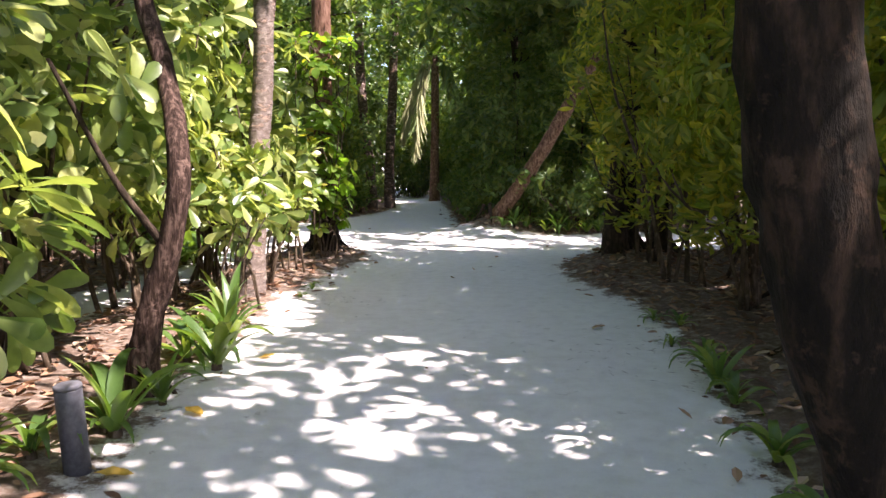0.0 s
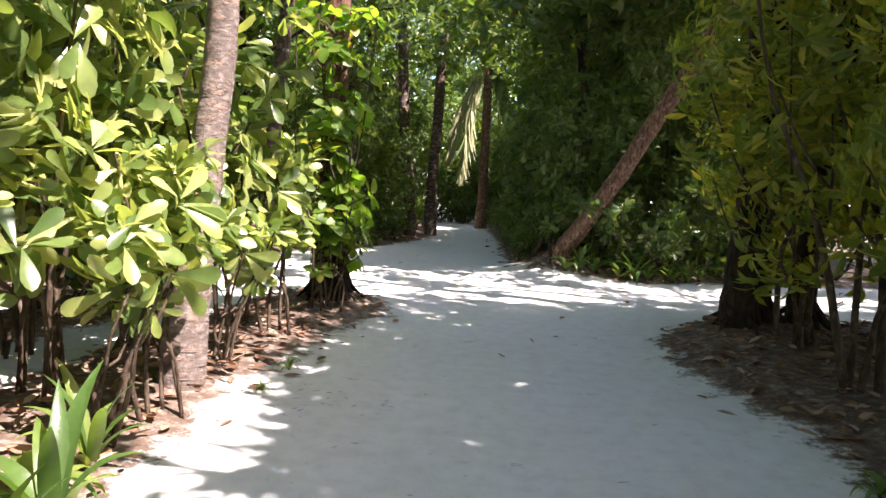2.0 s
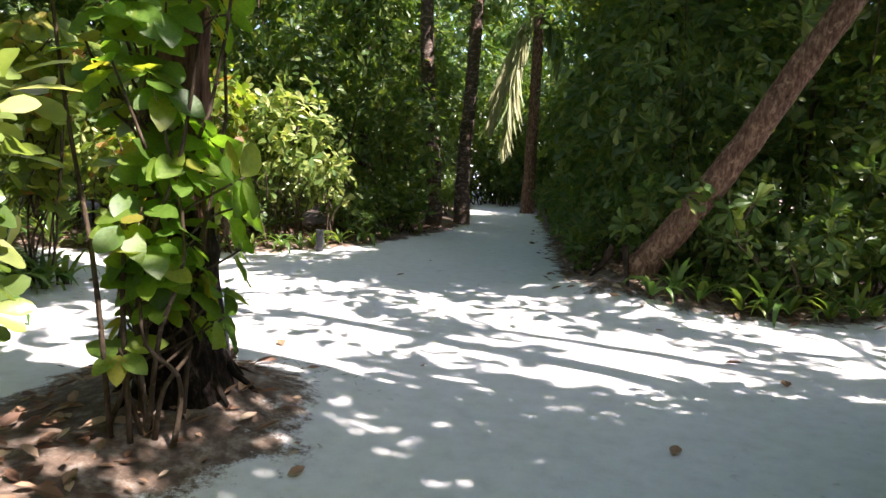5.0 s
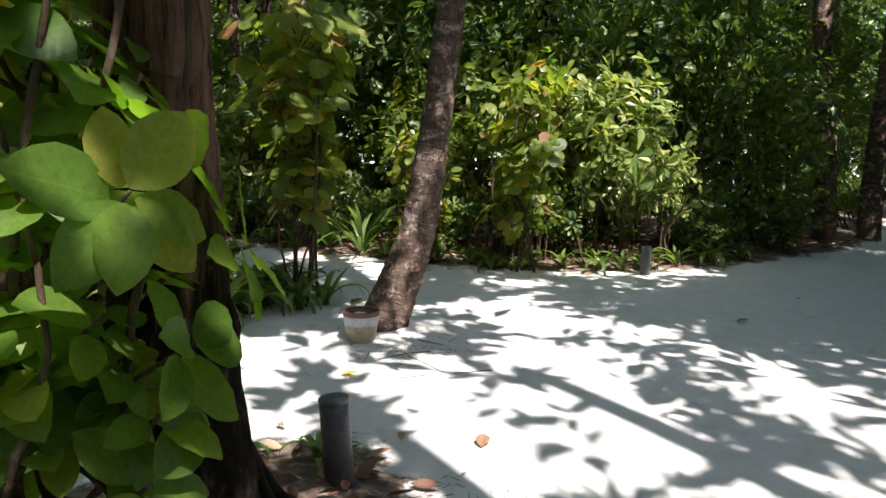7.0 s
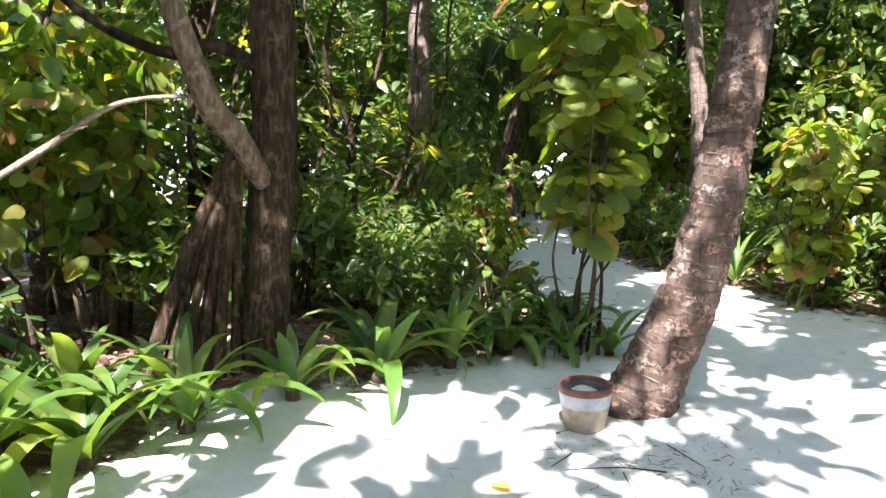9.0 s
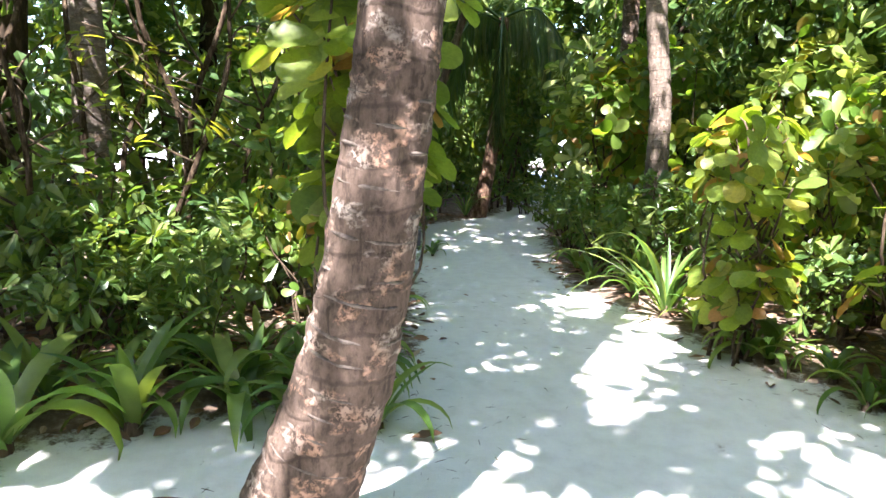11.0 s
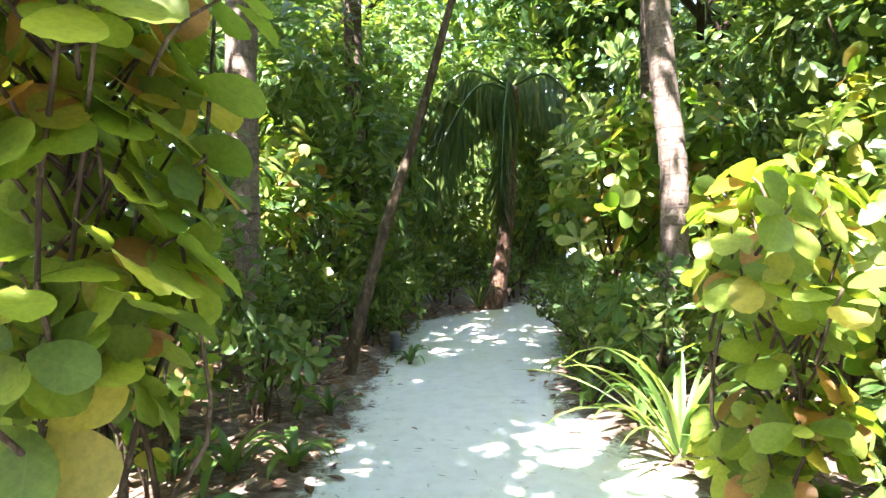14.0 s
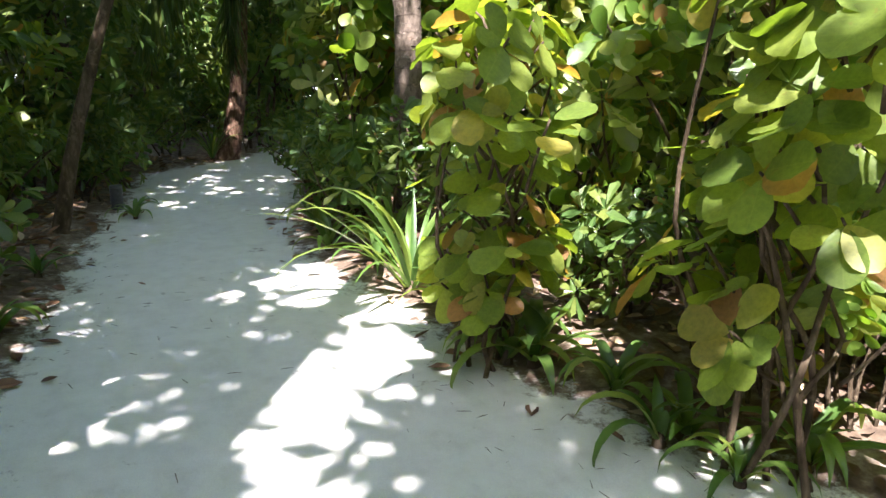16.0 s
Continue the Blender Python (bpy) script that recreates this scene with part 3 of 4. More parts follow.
def place(proto, spots, rng):
    """Copies of prototypes at (x, y, scale) spots; the prototypes stand at the first ones."""
    used = set()
    for i, (x, y, s) in enumerate(spots):
        p = proto[i % len(proto)]
        m = pose(x, y, gz(x, y) - 0.01, 0, 0, rng.uniform(0, 360))
        sc = s * rng.uniform(0.92, 1.08)
        if p.name in used:
            copy_thing(p, m).scale = (sc, sc, sc * rng.uniform(0.92, 1.1))
        else:
            used.add(p.name)
            p.matrix_basis = m
            p.scale = (sc, sc, sc)


def thin_sapling(seed):
    """A crooked young tree: a bare stem with a few bent side branches and a tuft of leaves at each end."""
    rng = np.random.default_rng(seed)
    t = thing("sapling", "thin crooked young tree with bare twigs in the thicket", "sapling", "thicket saplings")
    keys = [(0, 0, -0.05)]
    for k in range(1, 6):
        keys.append((keys[-1][0] + rng.normal(0, 0.16), keys[-1][1] + rng.normal(0, 0.16), 0.75 * k))
    p = spline(keys, 22)
    v, f = tube(p, np.linspace(0.035, 0.012, 22), 7, 0.06, seed)
    mesh_ob("trunk", v, f, M_figroot, t)
    ends = [p[-1]]
    for k in range(7):
        b = p[int(rng.integers(5, 20))]
        w = rng.uniform(0, 2 * math.pi)
        r = rng.uniform(0.5, 1.0)
        e = b + np.array([math.cos(w) * r, math.sin(w) * r, rng.uniform(0.1, 0.7)])
        m = b * 0.5 + e * 0.5 + rng.normal(0, 0.1, 3)
        v, f = tube(spline([b, m, e], 9), np.linspace(0.013, 0.004, 9), 5, 0.06, k)
        mesh_ob("branch", v, f, M_stem, t)
        ends.append(e)
    c = np.array(ends)
    v, f = rosettes(rng, c, np.tile((0.0, 0.0, 1.0), (len(c), 1)) + 0.4 * rng.normal(size=c.shape), 6, 0.12, 0.17, NARROW, 0.4, 0.3)
    mesh_ob("foliage", v, f, M_fine, t, smooth=False)
    return t


prng = np.random.default_rng(11)
saplings = [thin_sapling(300 + i) for i in range(4)]
place(saplings, [(-6.6, 12.55, 0.8), (-7.0, 13.0, 0.9), (-7.3, 12.3, 1.0), (-7.6, 12.8, 0.9), (-8.0, 12.4, 1.0), (-7.8, 13.3, 0.9), (-6.9, 11.9, 0.9), (-8.3, 13.0, 1.0), (-7.2, 11.3, 1.0), (-8.6, 12.7, 1.1), (-6.4, 11.0, 0.9), (3.3, 6.2, 0.8), (3.2, 4.6, 0.7), (3.4, 8.6, 0.8)], prng)
cabbage = [shrub("shrub", 20 + i, "sunlit shrub with glossy pale green paddle leaves in whorls", "shrub", 0.85, 2.6, 0.72, 70, 8, 0.26, OBOVATE, M_cabbage, stems=5) for i in range(3)]
sparse = [shrub("shrub", 30 + i, "open sunlit shrub with large pale paddle leaves on bare stems", "shrub", 0.6, 2.3, 0.75, 34, 8, 0.29, OBOVATE, M_cabbage, stems=5) for i in range(2)]
bigleaf = [shrub("shrub", 35 + i, "leafy shrub with broad grey-green leaves on the mound", "shrub", 0.75, 2.3, 0.15, 90, 6, 0.25, OBOVATE, M_dark, 0.35, 0.2, 5) for i in range(2)]
fine = [shrub("shrub", 40 + i, "tall overhanging shrub with narrow drooping green leaves", "shrub", 1.15, 4.2, 0.6, 310, 9, 0.19, NARROW, M_fine, 0.2, 0.7, 6) for i in range(3)]
dark = [shrub("shrub", 60 + i, "dense dark green shrub at the back of the bed", "shrub", 1.25, 4.8, 0.15, 370, 8, 0.215, OBOVATE_PLAIN, M_dark, 0.3, 0.2, 4) for i in range(3)]
dark_far = [shrub("shrub", 70 + i, "tall dense green thicket shrub far behind the beds", "shrub", 1.25, 4.8, 0.15, 300, 8, 0.25, OBOVATE_FAR, M_dark, 0.3, 0.2, 3) for i in range(3)]
low = [shrub("shrub", 80 + i, "low dark shrub with paddle leaves in the bed", "shrub", 0.6, 1.15, 0.12, 70, 8, 0.17, OBOVATE_PLAIN, M_dark, 0.4, 0.0, 6) for i in range(2)]
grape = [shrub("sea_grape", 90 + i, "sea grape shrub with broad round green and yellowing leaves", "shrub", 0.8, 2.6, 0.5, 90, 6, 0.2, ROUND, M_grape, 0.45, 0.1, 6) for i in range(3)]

place(cabbage, [(-2.5, 2.0, 0.85), (-2.75, 3.5, 1.0), (-2.8, 4.9, 1.15), (-2.7, 6.1, 0.9), (-2.85, 7.2, 1.1), (-2.75, 8.4, 0.95), (-3.6, 3.8, 1.2), (-3.7, 6.2, 1.25), (-3.8, 8.5, 1.2), (-3.1, 8.9, 1.5), (-3.3, 7.2, 1.5), (-3.2, 5.0, 1.45), (-3.3, 2.8, 1.4), 
                (-4.4, 18.75, 1.0), (-3.65, 19.15, 0.85), (-4.0, 19.0, 0.7), (-5.2, 18.9, 1.1), (-7.4, 18.8, 1.0), (-6.6, 18.8, 1.1), (-10.9, 17.9, 1.0)], prng)
place(sparse, [(-2.02, 7.1, 0.8), (-2.1, 8.4, 0.8), (-2.05, 9.5, 0.9), (-2.05, 2.6, 0.85), (-2.6, 9.7, 1.1), (-2.1, 6.7, 0.9)], prng)
place(bigleaf, [(-7.6, 13.9, 0.9), (-8.8, 13.7, 1.0), (-10.7, 14.1, 1.05), (-11.9, 14.8, 0.9), (-10.9, 13.4, 1.2), (-8.3, 14.5, 0.6), (2.3, 15.85, 0.75), (3.1, 15.95, 0.85), (3.9, 16.1, 0.9), (1.65, 16.35, 0.8), (2.0, 15.55, 0.5), (2.75, 15.5, 0.5), (4.7, 16.0, 0.9), (-3.5, 21.0, 0.8), (-5.9, 13.6, 0.45), (-6.6, 13.0, 0.6)], prng)
place(fine, [(2.75, 2.9, 0.85), (2.9, 4.3, 0.95), (3.0, 5.7, 1.0), (3.0, 7.0, 1.0), (2.8, 8.3, 1.0), (2.75, 9.6, 1.0), (2.9, 10.9, 0.95), (4.3, 10.6, 1.0), (4.4, 8.8, 1.1), (4.4, 6.5, 1.1), (4.3, 4.2, 1.1), (1.9, 0.6, 0.9), (2.2, 1.9, 0.8), (4.5, 2.0, 1.1)], prng)
place(grape, [(-6.7, 14.2, 0.5), (-6.0, 10.4, 0.9), (-4.75, 9.9, 0.9), (-6.2, 10.9, 0.9), (-6.7, 18.25, 0.8), (-8.2, 19.0, 1.0), (-5.4, 18.6, 1.0), (-5.25, 18.0, 0.5), (-5.6, 18.15, 0.55), (-4.95, 18.15, 0.5), (-9.9, 18.7, 1.1), (-10.6, 17.7, 1.1), (-6.7, 10.9, 1.1), (-6.1, 10.0, 0.9), (-11.2, 14.4, 1.1), (-12.2, 18.3, 1.1)], prng)
place(low, [(-6.1, 11.55, 0.9), (-6.7, 12.1, 0.9), (-7.0, 11.3, 1.0), (-4.6, 10.5, 0.8), (-13.8, 15.25, 0.9), (-15.2, 16.2, 1.0), (-14.4, 15.6, 1.0), (-15.8, 17.3, 0.9), (-12.0, 15.1, 0.9), (0.6, 17.4, 0.8), (0.55, 19.5, 0.8), (0.5, 21.4, 0.9), (0.45, 23.5, 0.8), (0.35, 26, 0.9), (0.2, 28, 0.9), (-2.7, 21.6, 0.9), (-2.6, 26, 0.9), (-2.7, 28.2, 1.0), (-8.4, 17.5, 0.9), (-8.9, 17.35, 0.75), (-9.8, 17.45, 0.95), (-7.9, 18.0, 0.95), (-10.5, 17.5, 0.9), (-4.9, 18.75, 1.0), (-10.5, 14.4, 0.9), (-3.3, 19.9, 0.8), (-9.0, 18.4, 1.1), (-6.3, 18.0, 0.9), (-1.4, 32.8, 1.1), (-1.2, 33.5, 1.6), (-0.5, 33.9, 1.6), (-1.9, 33.8, 1.6), (0.3, 33.6, 1.5), (-2.3, 32.9, 1.2), (-0.4, 32.6, 1.1), (-3.1, 32.6, 1.1), (0.5, 32.3, 1.2), (-18.0, 17.9, 1.2), (-18.3, 16.9, 1.2), (-17.8, 18.7, 1.1), (-18.8, 18.2, 1.4), (-17.4, 16.5, 1.0), (-16.8, 19.3, 1.0), (-4.6, 33, 1.2), (-12.6, 15.5, 0.8), (-13.2, 18.5, 0.9), (-15.6, 18.1, 0.8), (-6.4, 13.3, 1.0), (-6.9, 12.5, 1.1), (-7.3, 13.6, 1.0), (1.75, 15.75, 1.0), (2.5, 15.55, 1.15), (3.1, 15.6, 1.1), (1.5, 16.2, 1.2), (3.5, 15.9, 1.1), (1.35, 16.9, 1.0), (-3.6, 20.2, 1.0), (-3.0, 21.2, 1.0), (-5.9, 12.9, 0.8), (-11.5, 15.2, 0.8), (-11.0, 17.5, 0.9), (4.6, 16.1, 1.1), (0.9, 18.6, 0.9)], prng)
dark_spots = [(1.9, 17.2, 0.9), (3.2, 16.9, 1.0), (4.6, 17.3, 1.1), (1.5, 19.0, 1.0), (1.5, 21.0, 1.0), (1.4, 23.2, 1.05), (1.3, 25.4, 1.0), (1.2, 27.6, 1.05), (1.1, 30.0, 1.1), (3.4, 19.4, 1.2), (3.5, 22.5, 1.3), (3.4, 26, 1.3), (6.2, 17.8, 1.2), (8.2, 18.5, 1.3), (10.5, 19, 1.3),
              (-3.9, 20.6, 1.0), (-3.6, 22.3, 1.0), (-3.4, 24.6, 1.0), (-3.5, 27.0, 1.1), (-3.9, 29.5, 1.1), (-5.6, 20.5, 1.2), (-6.0, 23.5, 1.3), (-6.0, 27, 1.3), (-7.6, 20.0, 1.2), (-9.6, 20.0, 1.2), (-11.8, 20.6, 1.2), (-14.0, 20.4, 1.2), (-16.2, 21, 1.2),
              (-2.6, 34.0, 1.2), (-1.0, 34.2, 1.3), (-1.9, 36.5, 1.7), (-4.6, 33.5, 1.5), (0.2, 36, 1.8), (3.2, 30, 1.8), (4.0, 24, 1.8), (4.4, 20.5, 1.7), (7.5, 22, 1.9), (-7.5, 23, 1.8), (-7.5, 29, 1.9), (-10.5, 22.5, 1.8), (-13.5, 22.8, 1.8), (-17.5, 22.5, 1.8), (-17.5, 18.6, 1.6), (-18.5, 20.5, 1.8), (-8, 36, 2.3), (-4, 40, 2.5), (0.5, 41, 2.5), (4.5, 38, 2.4), (7, 32, 2.3), (6.5, 27, 2.1), (-10, 31, 2.2), (-11.5, 26, 2.1), (-15.5, 25, 2.1), (10.5, 25, 2.2), (-2, 39, 2.4), (-6.2, 32.5, 1.9), (2.6, 33, 1.9), (-15.2, 15.0, 1.0), (-13.4, 14.0, 1.1), (-24, 17, 2.5), (-23, 13.5, 2.4), (-26, 20, 2.5), (-20, 24, 2.4), (-22, 20, 1.9), (-22, 16.5, 1.9), (-19.5, 13, 1.9), (-15.5, 12, 1.8), (-12.5, 8, 1.8), (-9.5, 5.5, 1.9), (-6.5, 4.0, 1.8), (-6.6, 0.5, 1.8), (7.0, 8.6, 1.7), (7.5, 5, 1.8), (7.5, 1, 1.8), (10, 13 - 4.5, 1.8), (13, 20, 1.9), (15, 14, 1.9), (-3.4, 37, 1.3), (1.0, 35.5, 1.3), (-5.2, 35, 1.3), (3.2, 34, 1.3), (0.4, 33.0, 1.0),
              (-8.7, 10.4, 1.2), (-8.4, 19.6, 1.0), (-8.2, 21.5, 1.2), (-6.8, 21.9, 1.2), (-10.4, 19.4, 1.0), (-4.9, 20.4, 0.9), (-10.4, 12.4, 1.1), (-11.9, 12.6, 1.1), (-12.4, 14.3, 1.0), (-14.6, 14.5, 1.1), (-16.6, 16.0, 1.1), (-6.6, 8.9, 1.0), (-9, 8.2, 1.2), (-5.4, 8.2, 1.0), (-12.5, 10, 1.3), (-18.6, 17.0, 1.1), (-19.5, 19.0, 1.2), (-20.5, 17.2, 1.3), (-18.6, 15.2, 1.1), (-14.0, 19.6, 1.0), (-16.4, 17.9, 1.0),
              (-5.0, 2.6, 1.1), (-5.2, 5.2, 1.0), (-4.6, 0.8, 1.1), (-2.6, 0.4, 0.9), (-2.4, -1.6, 1.0), (2.6, -1.6, 1.0), (0, -5.5, 1.2), (5.6, 9.8, 1.1), (5.9, 7.5, 1.2), (6, 5, 1.2), (6, 2.5, 1.2), (7.2, 10.2, 1.1), (9.5, 10.4, 1.2), (12, 10.6, 1.2)]
close = [q for q in dark_spots if q[2] < 1.4 and -17 < q[0] < 5.5 and q[1] < 29]
place(dark, close, prng)
place(dark_far, [q for q in dark_spots if q not in close], prng)


def leaf_mesh(shape, mat):
    me = bpy.data.meshes.new("leaf")
    me.from_pydata(shape[0].tolist(), [], shape[1])
    me.materials.append(mat)
    me.polygons.foreach_set("use_smooth", [True] * len(shape[1]))
    return me


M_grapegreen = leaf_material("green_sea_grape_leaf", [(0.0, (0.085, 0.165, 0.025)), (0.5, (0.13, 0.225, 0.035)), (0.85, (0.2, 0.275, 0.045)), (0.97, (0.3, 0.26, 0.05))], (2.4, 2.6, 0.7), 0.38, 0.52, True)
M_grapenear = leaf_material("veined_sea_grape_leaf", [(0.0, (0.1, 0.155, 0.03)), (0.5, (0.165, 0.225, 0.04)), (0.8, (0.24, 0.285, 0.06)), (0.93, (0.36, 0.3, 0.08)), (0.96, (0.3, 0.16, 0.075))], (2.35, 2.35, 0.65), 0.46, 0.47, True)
GRAPE_SHAPES = [leaf_shape([0.07, 0.16, 0.25, 0.32, 0.355, 0.335, 0.26, 0.16, 0.07], f, d, w, (0.05, 0.14, 0.27, 0.44, 0.62, 0.78, 0.89, 0.955, 0.985)) for f, d, w in ((0.18, 0.12, 0.006), (0.1, 0.25, 0.01), (0.3, 0.05, 0.012), (0.05, -0.12, 0.008))]
OVATE_SHAPES = [leaf_shape([0.09, 0.2, 0.29, 0.325, 0.31, 0.245, 0.145, 0.05], f, d, w, (0.05, 0.14, 0.28, 0.44, 0.6, 0.76, 0.89, 0.965)) for f, d, w in ((0.2, 0.14, 0.008), (0.1, 0.26, 0.012), (0.32, 0.06, 0.012), (0.08, -0.1, 0.01))]
GRAPE_LEAVES = {m.name: [leaf_mesh(q, m) for q in shapes] for m, shapes in ((M_grapenear, GRAPE_SHAPES), (M_grapegreen, OVATE_SHAPES))}


def sea_grape(seed, x, y, rx, ry, low, high, tips, leaf, label, mat=M_grapenear, taper=1.0, shoots=()):
    """A sea grape close to the path, leaf by leaf: bent stems that end in loose whorls of round leaves."""
    rng = np.random.default_rng(seed)
    t = thing("sea_grape", label, "shrub", at=(x, y, gz(x, y) - 0.02))
    for i in range(tips + len(shoots)):
        a, h = rng.uniform(0, 2 * math.pi), rng.uniform(low, high)
        k = rng.uniform(0.35, 1.0) * (0.75 + 0.25 * math.sin(3 * a + seed)) * (taper + (1 - taper) * (h - low) / (high - low))
        c = Vector((rx * k * math.cos(a), ry * k * math.sin(a), h))
        ax = Vector((math.cos(a) * 0.75, math.sin(a) * 0.75, 0.8)) + Vector(rng.normal(0, 0.3, 3))
        if i >= tips:
            c = Vector(shoots[i - tips]) - t.location
            ax = Vector((c.x, c.y, 0)).normalized() + Vector((0, 0, 0.45))
        ax.normalize()
        side = ax.orthogonal().normalized()
        n = int(rng.integers(5, 8))
        b = c - ax * rng.uniform(0.18, 0.34) + Vector((-c.x, -c.y, 0)) * 0.22 + Vector((0, 0, -0.08))
        v, f = tube(spline([b, b * 0.5 + c * 0.5 + Vector(rng.normal(0, 0.02, 3)), c], 6), np.linspace(0.009, 0.005, 6), 6, 0.04, i)
        shoot = mesh_ob("shoot", v, f, M_stem, t)
        for j in range(n):
            out = Matrix.Rotation(2 * math.pi * j / n * 1.02 + rng.uniform(-0.3, 0.3), 3, ax) @ side
            along = (out + ax * rng.uniform(0.0, 0.6) + Vector((0, 0, -0.36))).normalized()
            up = (ax - along * ax.dot(along)).normalized()
            yv = up.cross(along)
            m = Matrix((along, yv, up)).transposed().to_4x4()
            m.translation = c - ax * rng.uniform(0, 0.07) + along * 0.02
            ob = new("leaf", GRAPE_LEAVES[mat.name][int(rng.integers(0, 4))])
            ob.parent = shoot
            z = leaf * (rng.uniform(0.6, 1.15) if i < tips else rng.uniform(0.95, 1.3))
            ob.matrix_basis = m @ Matrix.Diagonal((z, z * rng.uniform(0.9, 1.1), z, 1))
        if i % 9 == 0:
            b = Vector((rng.uniform(-0.3, 0.3) * rx, rng.uniform(-0.3, 0.3) * ry, -0.03))
            mid = b * 0.5 + c * 0.5 + Vector((*rng.uniform(-0.2, 0.2, 2), 0.1))
            v, f = tube(spline([b, b * 0.75 + c * 0.25 + Vector((*rng.uniform(-0.1, 0.1, 2), 0.1)), mid, c], 12), np.linspace(0.015, 0.006, 12), 7, 0.05, i)
            mesh_ob("stem", v, f, M_stem, t)
    return t


sea_grape(1, -1.85, 10.68, 0.7, 0.66, 0.45, 3.3, 92, 0.175, "sea grape with broad green leaves growing round a tree trunk", M_grapegreen, 0.5, [(-1.68, 10.98, 1.46), (-1.57, 11.12, 1.23), (-1.46, 10.85, 1.03), (-1.36, 10.66, 1.4), (-1.5, 10.75, 0.7)])
sea_grape(2, -5.42, 14.5, 0.82, 0.78, 0.95, 2.8, 76, 0.24, "sea grape with broad yellow-green leaves over the path's edge", taper=0.3)
sea_grape(3, -6.1, 17.15, 0.62, 0.5, 0.45, 1.75, 56, 0.18, "sunlit sea grape with round pale and reddish leaves")
sea_grape(4, -4.8, 17.6, 0.65, 0.45, 0.55, 2.5, 56, 0.2, "sunlit sea grape with large round green leaves")


# ---- tree crowns overhead, unseen, added to shape the sunlight ----
# ground ellipses (x, y, half axes, share of leaves kept) that set sun and shade
CLEAR = [(-7.1, 14.95, 0.9, 0.4, 0.2), (-3.1, 3.6, 1.4, 2.0, 0.2), (-3.05, 7.1, 1.8, 2.3, 0.02), (-3.1, 9.9, 1.5, 1.3, 0.14), (-0.4, 4.4, 1.3, 1.2, 0.6), (-0.7, 9.9, 0.5, 0.35, 0.1), (-0.3, 5.1, 0.9, 0.6, 0.45), (0.6, 3.6, 1.0, 0.7, 0.6), (-0.6, 2.9, 1.0, 0.6, 0.6), (1.5, 13.7, 5.5, 0.85, 0.05), (-3.8, 12.7, 1.25, 1.15, 0.04), (-1.2, 14.9, 2.0, 0.9, 0.25), (-2.2, 13.0, 1.2, 0.8, 0.2), (-4.7, 14.7, 0.6, 0.3, 0.15),
         (-5.6, 18.6, 3.2, 1.0, 0.1), (-5.2, 19.5, 2.0, 1.0, 0.02), (-18.3, 18.8, 2.2, 3.0, 0.22), (-13.1, 14.65, 2.0, 0.6, 0.08), (-17.3, 16.9, 1.2, 0.8, 0.08), (-15.9, 17.6, 0.4, 0.3, 0.05), (-6.4, 15.5, 0.6, 0.35, 0.02), (-4.95, 15.2, 0.35, 0.2, 0.03), (-2.8, 4.4, 0.5, 1.2, 0.04), (-3.6, 15.7, 1.1, 0.5, 0.04), (-7.0, 16.92, 0.6, 0.3, 0.03), (-7.6, 17.3, 0.9, 0.5, 0.1), (-6.9, 17.75, 1.1, 0.6, 0.13), (-2.6, 11.2, 0.9, 0.6, 0.4), (-7.3, 16.75, 1.3, 0.42, 0.03), (-6.2, 16.4, 0.5, 0.4, 0.05), (-4.4, 15.2, 0.6, 0.25, 0.08), (-4.6, 16.75, 0.6, 0.5, 0.08), (-5.6, 16.1, 0.55, 0.4, 0.03), (-7.8, 16.1, 0.4, 0.2, 0.05), (-9.4, 16.3, 0.3, 0.15, 0.05), (-4.6, 19.3, 2.0, 0.9, 0.1), (-1.4, 28.5, 0.9, 0.8, 0.1), (-11, 18.6, 2.5, 0.6, 0.3), (-6.6, 14.4, 1.5, 0.6, 0.3), (-2.8, 29.3, 1.6, 1.2, 0.05), (-4.3, 11.25, 0.95, 0.75, 0.02), (-1.4, 5.2, 0.4, 0.6, 0.05), (-1.9, 7.7, 0.55, 0.9, 0.02), (-3.3, 15.2, 0.9, 0.5, 0.15), (-6.0, 11.0, 1.2, 0.8, 0.3)]


DENSE = [(-21.5, 18.8, 3.0, 6.0, 0.3), (-5.9, 10.4, 1.4, 1.1, 0.95), (-5.2, 13.6, 0.6, 0.9, 0.8)]


SHADE = [(-3.0, 21.0, 1.4, 1.6, 0.9), (0.9, 16.6, 1.6, 1.3, 0.9), (-0.6, 22.5, 2.0, 6.0, 0.97), (-5.55, 14.5, 0.8, 0.6, 0.85), (0.2, 8.5, 1.4, 2.0, 0.98), (-16.3, 18.2, 1.0, 1.0, 0.85), (-1.0, 18.6, 1.8, 2.4, 0.97), (-6.4, 12.6, 0.9, 0.6, 0.6), (-4.1, 4.2, 0.8, 1.6, 0.85), (-4.2, 6.1, 0.8, 0.9, 0.8)]


